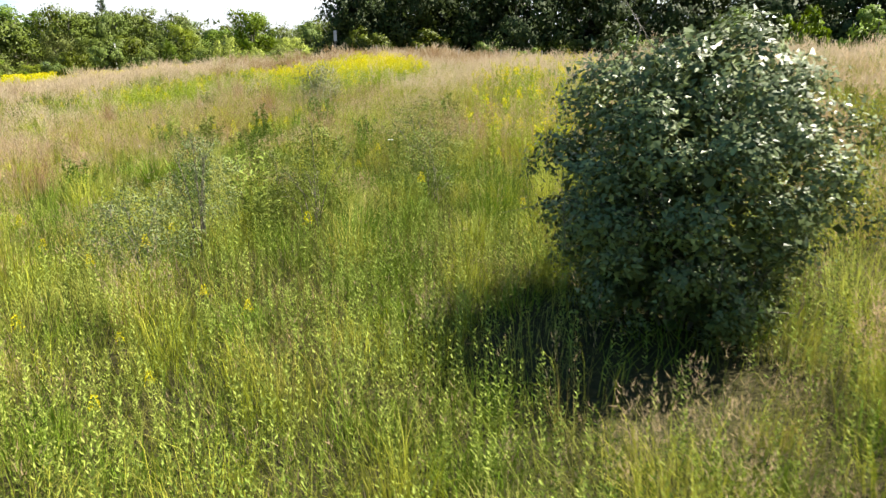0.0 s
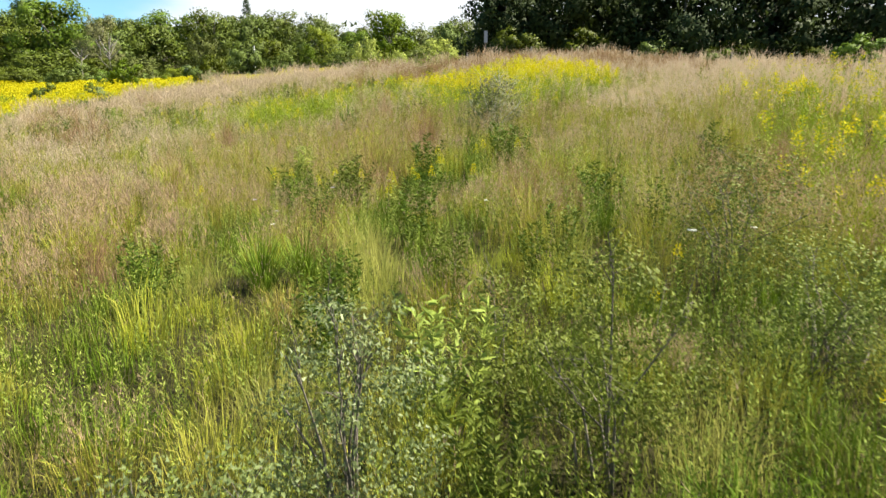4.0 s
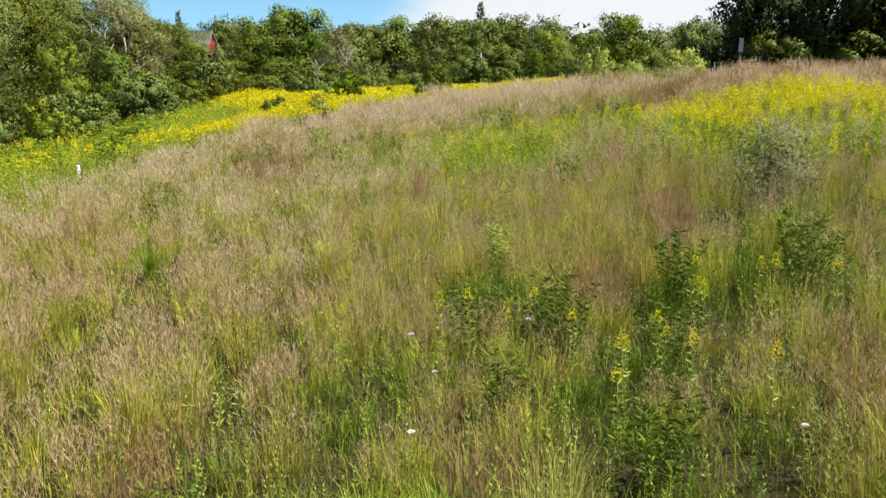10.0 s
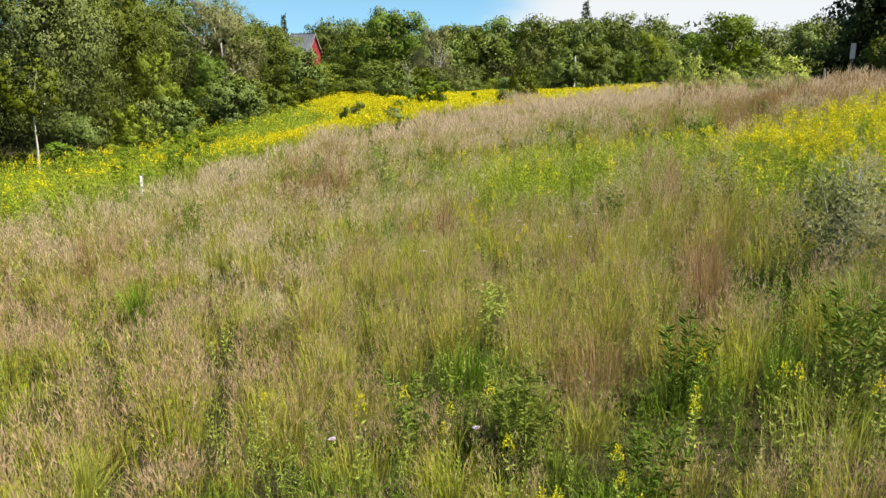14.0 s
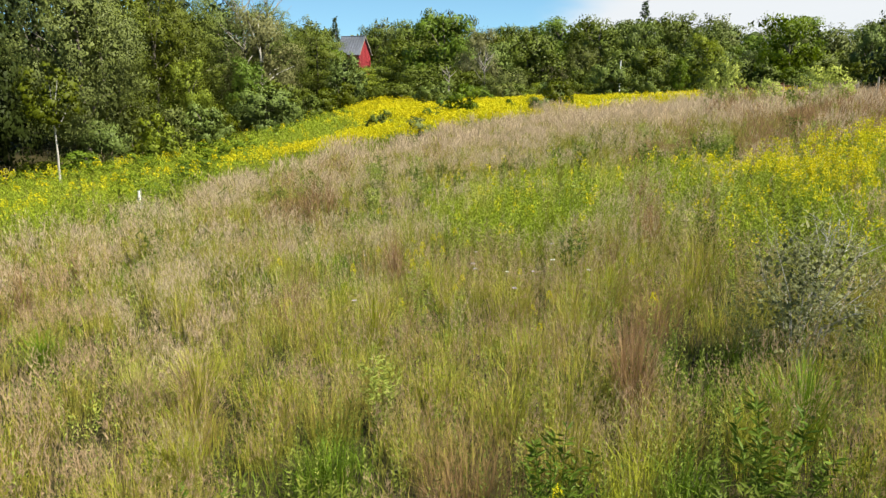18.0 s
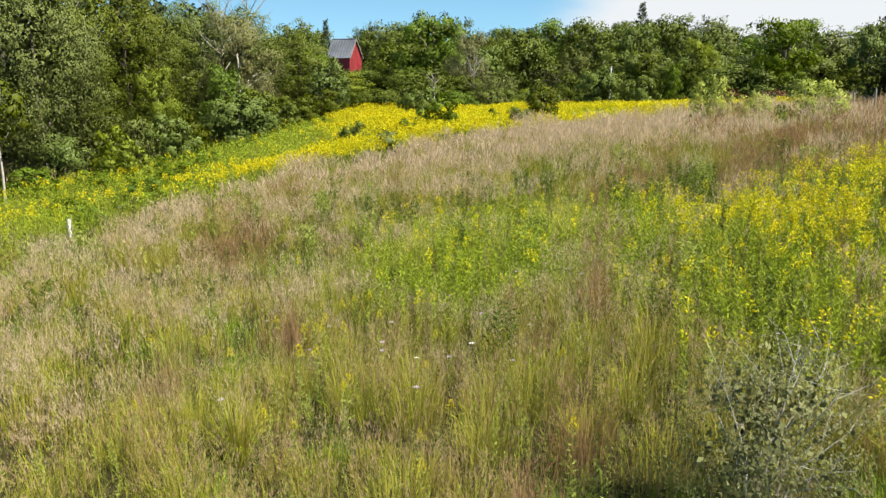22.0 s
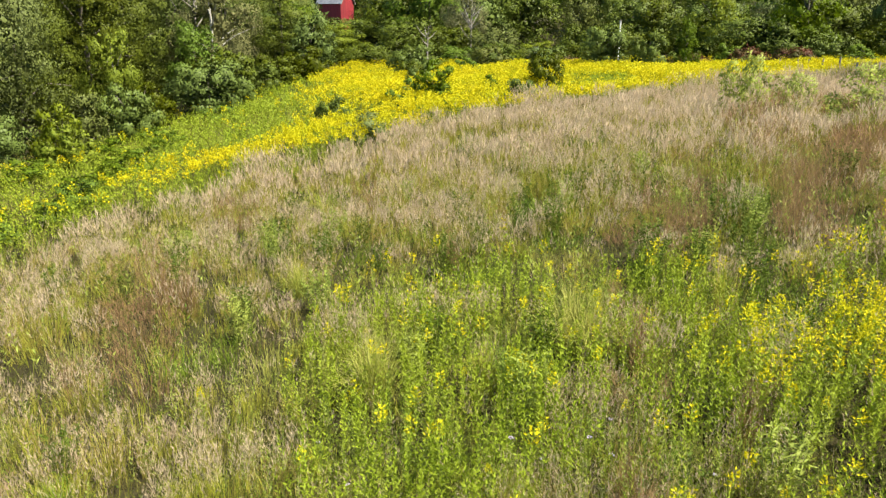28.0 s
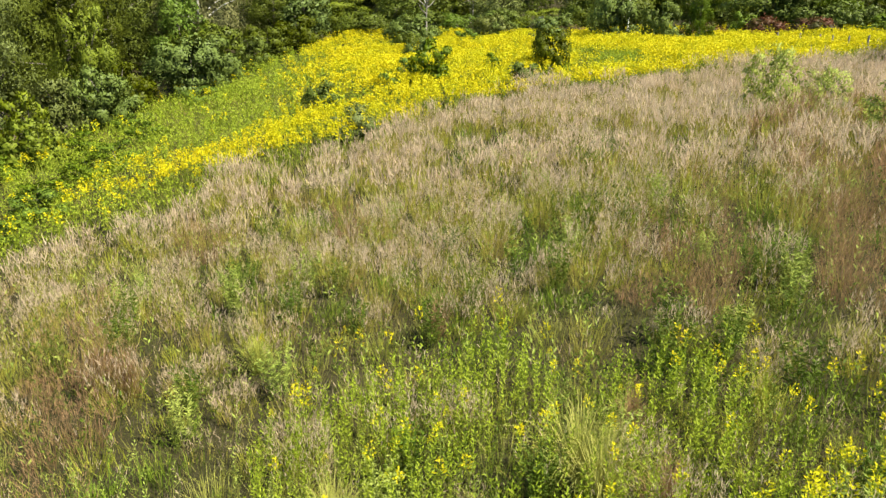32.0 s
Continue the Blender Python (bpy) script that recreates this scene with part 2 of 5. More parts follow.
M_POST = solid("weathered_post", (0.16, 0.14, 0.12), (0.33, 0.30, 0.26), 7.0, 0.9, 0, 0.6, (5, 5, 0.6))
M_WHITE = solid("white_paint", (0.74, 0.74, 0.71), (0.82, 0.82, 0.80), 5.0, 0.55, 0, 0.1)
M_DARKSTEEL = solid("dark_steel", (0.05, 0.05, 0.05), (0.10, 0.09, 0.08), 9.0, 0.5, 0.7, 0.2)
M_BARNRED = solid("barn_red_boards", (0.22, 0.016, 0.022), (0.30, 0.028, 0.035), 3.0, 0.75, 0, 0.4, (4, 4, 0.3))
M_ROOF = solid("grey_metal_roof", (0.17, 0.18, 0.20), (0.25, 0.26, 0.29), 2.0, 0.5, 0.3, 0.1)
M_DARK = solid("dark_opening", (0.02, 0.02, 0.02), (0.04, 0.035, 0.03), 3.0, 0.6)


# ---------------- shape helpers ----------------
def empty_thing(name, x, y, z, label, category, group="", rz=0.0, s=(1, 1, 1)):
    ob = new(name)
    ob.matrix_basis = Matrix.LocRotScale((x, y, z), Euler((0, 0, rz)), s)
    return tagged(ob, label, category, group)


def mesh_of(name, verts, faces, mats, index=None, smooth=False):
    """A mesh from arrays: verts (n, 3), faces (m, 3) or (m, 4)."""
    verts, faces = np.asarray(verts, np.float32), np.asarray(faces, np.int32)
    me = bpy.data.meshes.new(name)
    k = faces.shape[1]
    me.vertices.add(len(verts))
    me.vertices.foreach_set("co", verts.ravel())
    me.loops.add(len(faces) * k)
    me.loops.foreach_set("vertex_index", faces.ravel())
    me.polygons.add(len(faces))
    me.polygons.foreach_set("loop_start", np.arange(0, len(faces) * k, k, dtype=np.int32))
    for m in mats:
        me.materials.append(m)
    if index is not None:
        me.polygons.foreach_set("material_index", np.asarray(index, np.int32))
    if smooth:
        me.polygons.foreach_set("use_smooth", np.ones(len(faces), bool))
    me.update(calc_edges=True)
    return me


def part_mesh(name, me, parent, label=""):
    ob = new(name, me)
    ob.parent = parent
    if label:
        ob["label"] = label
    return ob


def part(name, bm, mat, parent, label=""):
    me = bpy.data.meshes.new(name)
    bm.to_mesh(me)
    bm.free()
    me.materials.append(mat)
    return part_mesh(name, me, parent, label)


def box_bm(sx, sy, sz, x=0, y=0, z=0, bevel=0.0):
    bm = bmesh.new()
    bmesh.ops.create_cube(bm, size=1, matrix=Matrix.Translation((x, y, z)) @ Matrix.Diagonal((sx, sy, sz, 1)))
    if bevel:
        bmesh.ops.bevel(bm, geom=bm.edges[:], offset=bevel, segments=2, affect="EDGES")
    return bm


def tube(points, radii, sides=6):
    """Verts and quads of a tapering tube along points."""
    points, radii = np.asarray(points, float), np.asarray(radii, float)
    way = np.gradient(points, axis=0)
    way /= np.linalg.norm(way, axis=1)[:, None] + 1e-9
    side = np.cross(way, (0.31, 0.87, 0.22))
    side /= np.linalg.norm(side, axis=1)[:, None] + 1e-9
    other = np.cross(way, side)
    a = np.linspace(0, 2 * np.pi, sides, endpoint=False)
    ring = np.cos(a)[None, :, None] * side[:, None] + np.sin(a)[None, :, None] * other[:, None]
    v = (points[:, None] + ring * radii[:, None, None]).reshape(-1, 3)
    i, j = np.meshgrid(np.arange(len(points) - 1), np.arange(sides), indexing="ij")
    b = i * sides + j
    c = i * sides + (j + 1) % sides
    return v, np.stack([b, c, c + sides, b + sides], -1).reshape(-1, 4)


def joined(pieces):
    vs, fs, n = [], [], 0
    for v, f in pieces:
        vs.append(v)
        fs.append(f + n)
        n += len(v)
    return np.concatenate(vs), np.concatenate(fs)


RNG = np.random.default_rng(11)
TABLE = np.random.default_rng(5).random((256, 256))


def vnoise(x, y, size, shift=0):
    """Smooth value noise, 0 to 1, with features of that size in metres."""
    x, y = np.asarray(x, float) / size + 37.3 * shift + 400, np.asarray(y, float) / size + 11.7 * shift + 400
    i, j = np.floor(x).astype(int), np.floor(y).astype(int)
    u, v = x - i, y - j
    u, v = u * u * (3 - 2 * u), v * v * (3 - 2 * v)
    t = lambda a, b: TABLE[a % 256, b % 256]
    return (t(i, j) * (1 - u) + t(i + 1, j) * u) * (1 - v) + (t(i, j + 1) * (1 - u) + t(i + 1, j + 1) * u) * v


def step(a, b, x):
    t = np.clip((x - a) / (b - a), 0, 1)
    return t * t * (3 - 2 * t)


# ---------------- ground ----------------
HILL = (-1.436, 2.546, -0.272, -1.104, 0.162, 2.735, 0.639, -1.812, 0.268, 0.611, -0.152, -0.561, -0.598, -0.564, -0.747)
POWERS = [(i, j) for i in range(5) for j in range(5) if i + j <= 4]


def rise(x, y):
    """The wooded hills behind the meadow."""
    d = np.hypot(x + 5, y - 15)
    return 9.0 * step(95, 300, d) + 16.0 * step(300, 1200, d) * (0.6 + 0.8 * vnoise(x, y, 260, 3))


def ground(x, y):
    """Height of the soil: a low hill, highest to the right of the walk, falling to the wood on the left."""
    x, y = np.asarray(x, float), np.asarray(y, float)
    u, v = np.clip((x + 12) / 30, -1.25, 1.05), np.clip((y - 35) / 35, -1.1, 1.5)
    z = sum(c * u ** i * v ** j for c, (i, j) in zip(HILL, POWERS))
    z = z - 1.5 * step(-7, 9, x) * step(28, 46, y)          # the hill falls away again beyond its shoulder, lowered to fit the camera's skyline
    return z + rise(x, y) + 0.10 * (vnoise(x, y, 2.3, 1) - 0.5) + 0.3 * (vnoise(x, y, 9.0, 2) - 0.5)


def gz(x, y):
    return float(ground(x, y))


def lines(near_lo, near_hi, pitch, far):
    mid = np.arange(near_lo, near_hi + 0.01, pitch)
    out_ = np.cumsum(pitch * 1.22 ** np.arange(1, 60))
    out_ = out_[out_ < far]
    return np.concatenate([near_lo - out_[::-1], mid, near_hi + out_])


gx, gy = lines(-62, 38, 0.8, 2600), lines(-8, 104, 0.8, 2600)
GX, GY = np.meshgrid(gx, gy, indexing="ij")
gv = np.stack([GX, GY, ground(GX, GY)], -1).reshape(-1, 3)
gi, gj = np.meshgrid(np.arange(len(gx) - 1), np.arange(len(gy) - 1), indexing="ij")
gb = gi * len(gy) + gj
gf = np.stack([gb, gb + len(gy), gb + len(gy) + 1, gb + 1], -1).reshape(-1, 4)
tagged(new("ground", mesh_of("ground", gv, gf, [M_SOIL], smooth=True)),
       "brown soil and dry thatch under the meadow", "ground", "", "structure")

# ---------------- where things grow ----------------
# the camera's path in plan; growth near it is drawn stem by stem
WALK = np.array([(0, 0), (-1.2, 3.2), (-2.2, 6.6), (-3.45, 10.2), (-3.05, 12.7), (-2.0, 16.3), (-2.6, 18.6), (-4.0, 20.9), (-7.2, 25.6)], float)
EDGE = np.array([(-22, 18), (-24, 24), (-27.5, 28), (-28.5, 32), (-28, 36), (-29.5, 41), (-29.8, 46.5), (-28.5, 52), (-28, 58), (-24, 62), (-20, 68), (-12, 76), (6, 90)], float)
WOOD = np.array([(-40, 18), (-42, 30), (-42.5, 36), (-44, 40), (-47, 44), (-49.5, 48.5), (-54.5, 55), (-57, 62), (-59, 70), (-60.5, 78), (-50, 90), (-40, 96), (-26, 104), (-10, 112)], float)


def from_line(x, y, line):
    """Signed distance to a polyline: positive on its left side."""
    best, sign = np.full(np.shape(x), 1e9), np.ones(np.shape(x))
    for a, b in zip(line[:-1], line[1:]):
        d = b - a
        s = np.clip(((x - a[0]) * d[0] + (y - a[1]) * d[1]) / (d @ d), 0, 1)
        r = np.hypot(x - a[0] - s * d[0], y - a[1] - s * d[1])
        c = d[0] * (y - a[1]) - d[1] * (x - a[0])
        near = r < best
        best, sign = np.where(near, r, best), np.where(near, np.sign(c), sign)
    return best * sign


def walk_gap(x, y):
    return np.abs(from_line(x, y, WALK))


def gold_band(x, y):
    """1 in the drift of goldenrod between the tall grass and the wood."""
    e = from_line(x, y, EDGE) + 2.4 * (vnoise(x, y, 3.0, 4) - 0.5)
    w = from_line(x, y, WOOD)
    return step(-0.4, 0.8, e) * step(1.0, -1.0, w)


def gold_patch(x, y):
    """1 in the patch of goldenrod near the top of the hill."""
    r = np.hypot((x + 4.7) / 4.0, (y - 35.4) / 8.4) + 0.4 * (vnoise(x, y, 2.2, 6) - 0.5)
    return step(1.08, 0.85, r)


def gold_side(x, y):
    """Thin drift of goldenrod on the shoulder of the hill, beside the start."""
    return 0.45 * step(2.4, 0.6, np.abs(x - 0.6 - 0.11 * y + 1.6 * (vnoise(x, y, 3.0, 35) - 0.5))) * step(11, 14, y) * step(32, 26, y)


def rod_leaves(x, y):
    """1 where goldenrod stands that has hardly opened yet."""
    return step(1.05, 0.75, np.hypot((x + 10.4) / 5.2, (y - 31.6) / 4.6) + 0.5 * (vnoise(x, y, 1.9, 25) - 0.5))


def herb_field(x, y):
    """Leafy hollow below the goldenrod patch and near the start."""
    a = step(1.1, 0.6, np.hypot((x + 10.2) / 4.4, (y - 30.8) / 3.8) + 0.4 * (vnoise(x, y, 1.8, 7) - 0.5))
    b = 0.95 * step(1.15, 0.6, np.hypot((x + 1.5) / 6.0, (y - 7.5) / 6.0) + 0.5 * (vnoise(x, y, 1.5, 8) - 0.5))
    return np.maximum(a, b)


# spots of russet grass: place and reach
RUSSET = [(-20.0, 30.4, 0.9), (-22.3, 32.5, 0.8), (-24.6, 35.8, 0.9), (-8.4, 31.0, 0.8), (-12.1, 38.7, 1.0), (-9.6, 41.4, 1.6), (-10.6, 46.0, 2.0),
          (-11.5, 34.1, 0.5), (-17.2, 28.4, 0.7), (-18.6, 29.7, 0.6), (-16.8, 32.9, 0.7), (-18.0, 34.3, 0.5), (-6.6, 25.4, 0.6), (-7.9, 28.1, 0.5), (-13.7, 41.2, 0.9),
          (-21.5, 38.8, 0.9), (-9.9, 19.8, 0.6), (-8.2, 14.7, 0.5), (-5.7, 21.0, 0.6), (-5.2, 16.2, 0.5), (-2.7, 17.9, 0.8), (-9.7, 18.6, 0.5), (-12.6, 23.8, 0.7), (0.4, 18.5, 1.1)]
# small shaded hollows between the clumps
HOLLOWS = [(-1.7, 8.2, 0.45), (-2.4, 5.3, 0.5), (-3.9, 6.8, 0.5), (-0.8, 4.4, 0.5), (-1.6, 4.7, 0.35), (-5.6, 14.4, 0.4), (-4.5, 16.5, 0.4), (-6.0, 18.7, 0.4), (-7.3, 16.9, 0.35),
           (-4.8, 20.0, 0.4), (-3.5, 21.4, 0.5), (-6.2, 23.9, 0.4), (-4.9, 24.2, 0.6), (-16.1, 33.6, 0.5), (-15.2, 35.0, 0.4), (-20.2, 34.0, 0.4), (-19.0, 35.3, 0.4), (-10.2, 36.0, 0.5),
           (-17.0, 30.4, 0.4), (-12.8, 19.7, 0.4), (-9.0, 26.4, 0.4), (-2.9, 12.2, 0.4)]


# deep green spots of lush grass and herbs
LUSH = [(-6.0, 18.9, 0.7), (-4.8, 20.2, 0.7), (-3.5, 21.6, 0.9), (-4.5, 16.4, 0.6), (-18.2, 24.2, 0.9), (-12.9, 19.8, 0.5), (-7.2, 17.0, 0.7), (-7.5, 20.5, 0.5),
        (-4.7, 18.1, 0.6), (-15.1, 40.3, 0.9), (-13.7, 37.9, 0.7), (-20.2, 34.2, 0.8), (-19.0, 35.5, 0.7), (-15.1, 35.1, 0.6), (-17.0, 30.5, 0.6), (-10.6, 36.0, 1.1), (-8.6, 36.9, 0.7),
        (-16.1, 33.8, 0.6), (-14.1, 42.5, 0.8), (-11.7, 42.1, 0.9), (-2.4, 11.8, 0.8), (-4.9, 24.3, 0.9), (-2.0, 9.2, 0.7), (-0.7, 10.6, 0.8), (0.3, 11.5, 0.8), (-1.2, 13.2, 0.7), (0.6, 13.4, 0.7)]


def spots(x, y, table):
    """1 in the middle of the nearest spot, 0 outside them all."""
    best = np.zeros(np.shape(x))
    for a, b, r in table:
        best = np.maximum(best, step(1.25, 0.55, np.hypot(x - a, y - b) / r))
    return best


def under_bush(x, y):
    """1 at the foot of the large bush, where growth is thinned to dark soil standing in for its shade."""
    return np.maximum(step(1.9, 1.0, np.hypot(x - 1.7, y - 6.8)), step(1.25, 0.7, np.hypot((x - 1.8) / 1.1, (y - 5.7) / 0.8)))


def pits(x, y):
    """1 in the small bare pits between the tufts near the walk."""
    return np.maximum(step(0.60, 0.72, vnoise(x, y, 0.75, 40)) * step(14, 9, walk_gap(x, y)), spots(x, y, HOLLOWS))


def brown_top(x, y):
    """1 on the drier brown grass to the right of the hilltop."""
    return np.maximum(0.5 * step(-16, -9, x + 2.0 * (vnoise(x, y, 4.0, 26) - 0.5)) * step(38, 44, y), spots(x, y, RUSSET))


def pinkness(x, y):
    far_ = y + 0.35 * np.abs(x + 4)
    base = 0.10 + 1.0 * step(13.5, 21, far_) - 0.68 * step(30.5, 34.5, far_) + 0.27 * step(40, 45, far_)
    n = 0.40 * vnoise(x, y, 5.0, 9) + 0.60 * vnoise(x, y, 1.7, 10)
    return np.clip(base * (-0.55 + 3.2 * n) * (1 - 0.8 * gold_patch(x, y)) * (1 - 0.6 * herb_field(x, y)) * (1 - gold_band(x, y)) * step(-1.0, -3.0, from_line(x, y, WOOD)), 0, 1)


def viewed_meadow(x, y):
    """The wedge of hill that the camera sees, up to the wood; the rest is sown more thinly."""
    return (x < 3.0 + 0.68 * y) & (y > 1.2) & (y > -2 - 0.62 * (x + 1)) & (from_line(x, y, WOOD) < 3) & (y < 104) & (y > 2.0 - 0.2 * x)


def scatter(n_per_m2, lo, hi, box=(-52, 40, 0, 104), keep=None):
    """Random spots whose distance from the walk lies between lo and hi."""
    n = int(n_per_m2 * (box[1] - box[0]) * (box[3] - box[2]))
    x, y = RNG.uniform(box[0], box[1], n), RNG.uniform(box[2], box[3], n)
    ok = viewed_meadow(x, y)
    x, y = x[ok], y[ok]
    g = walk_gap(x, y)
    ok = (g >= lo) & (g < hi)
    x, y = x[ok], y[ok]
    if keep is not None:
        ok = RNG.random(len(x)) < keep(x, y)
        x, y = x[ok], y[ok]
    return x, y


def clumped(x, y, pull=0.6, pitch=0.32):
    """Draws spots together into tufts."""
    i, j = np.floor(x / pitch).astype(int), np.floor(y / pitch).astype(int)
    cx = (i + 0.2 + 0.6 * TABLE[i % 256, j % 256]) * pitch
    cy = (j + 0.2 + 0.6 * TABLE[j % 256, (i + 91) % 256]) * pitch
    return x + (cx - x) * pull, y + (cy - y) * pull


class Pile:
    """Gathers loose triangles of many plants into one mesh."""
    def __init__(self):
        self.v, self.f, self.m, self.n = [], [], [], 0

    def add(self, verts, mat):
        """verts (k, 3, 3): k triangles."""
        k = len(verts)
        if k == 0:
            return
        self.v.append(verts.reshape(-1, 3).astype(np.float32))
        self.f.append((np.arange(3 * k, dtype=np.int32) + self.n).reshape(-1, 3))
        self.m.append(np.full(k, mat, np.int32))
        self.n += 3 * k

    def add_mesh(self, verts, faces, mat):
        self.v.append(verts.astype(np.float32))
        self.f.append(faces.astype(np.int32) + self.n)
        self.m.append(np.full(len(faces), mat, np.int32))
        self.n += len(verts)

    def done(self, name, mats):
        return mesh_of(name, np.concatenate(self.v), np.concatenate(self.f), mats, np.concatenate(self.m))


def blades(pile, base, height, width, lean, mat, bent=True, droop=0.3, away=None):
    """Grass blades: base (n, 3); lean is metres that the tip stands off."""
    n = len(base)
    if n == 0:
        return
    a, b = RNG.uniform(0, 2 * np.pi, n), RNG.uniform(0, 2 * np.pi, n)
    side = np.stack([np.cos(a), np.sin(a), 0 * a], -1) * (width / 2)[:, None]
    off = np.stack([np.cos(b), np.sin(b), 0 * b], -1)
    if away is not None:
        off[:, :2] = away / (np.linalg.norm(away, axis=1)[:, None] + 1e-6)
    off *= lean[:, None]
    up = np.zeros((n, 3))
    up[:, 2] = height
    tip = base + up + off
    if not bent:
        pile.add(np.stack([base - side, base + side, tip], 1), mat)
        return
    mid = base + up * 0.62 + off * (0.35 - 0.1 * droop)
    tip[:, 2] -= droop * lean
    v = np.stack([base - side * 0.8, base + side * 0.8, mid - side, mid + side, tip], 1).reshape(-1, 3)
    k = 5 * np.arange(n)[:, None]
    f = np.concatenate([k + np.array([[0, 1, 3]]), k + np.array([[0, 3, 2]]), k + np.array([[2, 3, 4]])], 0)
    pile.add_mesh(v, f, mat)


def leaves(pile, at, way, length, width, mat, face=None, plain=False):
    """Leaf blades as pairs of triangles folded on the midrib, from at along way."""
    n = len(at)
    if n == 0:
        return
    way = way / (np.linalg.norm(way, axis=1)[:, None] + 1e-9)
    r = RNG.normal(size=(n, 3)) if face is None else face
    side = np.cross(way, r)
    side /= np.linalg.norm(side, axis=1)[:, None] + 1e-9
    if plain:
        w = side * (width * 0.5)[:, None]
        m = at + way * (length * 0.35)[:, None]
        pile.add(np.stack([m - w, m + w, at + way * length[:, None]], 1), mat)
        return
    nrm = np.cross(side, way)
    mid = at + way * (length * 0.45)[:, None]
    tip = at + way * length[:, None]
    w = side * (width / 2)[:, None]
    fold = nrm * (width * 0.18)[:, None]
    v = np.stack([at, mid + w + fold, tip, mid - w + fold], 1).reshape(-1, 3)
    k = 4 * np.arange(n)[:, None]
    f = np.concatenate([k + np.array([[0, 1, 2]]), k + np.array([[0, 2, 3]])], 0)
    pile.add_mesh(v, f, mat)


def on_ground(x, y, sink=0.03):
    return np.stack([x, y, ground(x, y) - sink], -1)


def stalks(pile, base, height, spread, seeds, seed_len, seed_wid, stem_wid, stem_mat, seed_mat, away=None):
    """Flowering grass stems with narrow seed spikes along the upper half."""
    n = len(base)
    if n == 0:
        return
    a, b = RNG.uniform(0, 2 * np.pi, n), RNG.uniform(0, 2 * np.pi, n)
    side = np.stack([np.cos(a), np.sin(a), 0 * a], -1) * (stem_wid / 2)[:, None]
    off = np.stack([np.cos(b), np.sin(b), 0 * b], -1)
    if away is not None:
        off[:, :2] = away / (np.linalg.norm(away, axis=1)[:, None] + 1e-6)
    off *= spread[:, None]
    up = np.zeros((n, 3))
    up[:, 2] = height
    pile.add(np.stack([base - side, base + side, base + up + off], 1), stem_mat)
    for s in range(seeds):
        t = RNG.uniform(0.5, 0.97, n)
        at = base + up * t[:, None] + off * t[:, None] ** 1.2
        way = up / height[:, None] * RNG.uniform(0.7, 1.2, n)[:, None] + RNG.normal(0, 0.36, (n, 3)) + off * 0.6
        w = RNG.normal(size=(n, 3))
        w = np.cross(way, w)
        w *= (seed_wid / 2 / (np.linalg.norm(w, axis=1) + 1e-9))[:, None]
        way = way / np.linalg.norm(way, axis=1)[:, None] * (seed_len * RNG.uniform(0.7, 1.3, n))[:, None]
        mid = at + way * 0.4
        pile.add(np.stack([at, mid + w, at + way], 1) if s % 2 else np.stack([at - w * 0.5, at + w * 0.8, at + way], 1), seed_mat)


def panicles(pile, base, height, spread, bits, bit_len, bit_wid, reach, head, stem_wid, stem_mat, seed_mat, away):
    """Grass stems with airy heads: small spikelets spread round the upper part of each stem."""
    n = len(base)
    if n == 0:
        return
    a = RNG.uniform(0, 2 * np.pi, n)
    side = np.stack([np.cos(a), np.sin(a), 0 * a], -1) * (stem_wid / 2)[:, None]
    off = np.zeros((n, 3))
    off[:, :2] = away / (np.linalg.norm(away, axis=1)[:, None] + 1e-6) * spread[:, None]
    up = np.zeros((n, 3))
    up[:, 2] = height
    pile.add(np.stack([base - side, base + side, base + up * 0.93 + off * 0.93], 1), stem_mat)
    for _ in range(bits):
        k = RNG.random(n) ** 0.85
        t = 1 - head / height * k
        b = RNG.uniform(0, 2 * np.pi, n)
        d = np.stack([np.cos(b), np.sin(b), 0 * b], -1)
        at = base + up * t[:, None] + off * (t ** 1.3)[:, None] + d * (reach * (0.15 + 0.85 * k) * RNG.uniform(0.1, 1.0, n))[:, None]
        way = d * 0.55 + RNG.normal(0, 0.35, (n, 3)) + off * 0.5
        way[:, 2] += RNG.uniform(0.9, 2.2, n)
        way *= (bit_len * RNG.uniform(0.6, 1.4, n) / np.linalg.norm(way, axis=1))[:, None]
        w = np.cross(way, RNG.normal(size=(n, 3)))
        w *= (bit_wid / 2 / (np.linalg.norm(w, axis=1) + 1e-9))[:, None]
        pile.add(np.stack([at - w, at + w, at + way], 1), seed_mat)


# ---------------- meadow grass ----------------
def uni(a, b, n):
    return RNG.uniform(a, b, n)


def tufts(x, y, pitch, shift):
    """The tuft that a spot belongs to: distance from its middle, its middle, and two random numbers of its own."""
    i, j = np.floor(x / pitch).astype(int), np.floor(y / pitch).astype(int)
    best = np.full(len(x), 1e9)
    cx, cy, p, q = (np.zeros(len(x)) for _ in range(4))
    for di in (-1, 0, 1):
        for dj in (-1, 0, 1):
            a, b_ = i + di, j + dj
            u = (a + TABLE[(a + 17 * shift) % 256, b_ % 256]) * pitch
            v = (b_ + TABLE[(b_ + 31 * shift) % 256, (a + 77) % 256]) * pitch
            d = np.hypot(x - u, y - v)
            near = d < best
            best = np.where(near, d, best)
            cx, cy = np.where(near, u, cx), np.where(near, v, cy)
            p = np.where(near, TABLE[(a * 3 + 5 * shift) % 256, (b_ * 5 + a) % 256], p)
            q = np.where(near, TABLE[(b_ * 7 + a + 9) % 256, (a * 5 + 3 * shift) % 256], q)
    return best, cx, cy, p, q


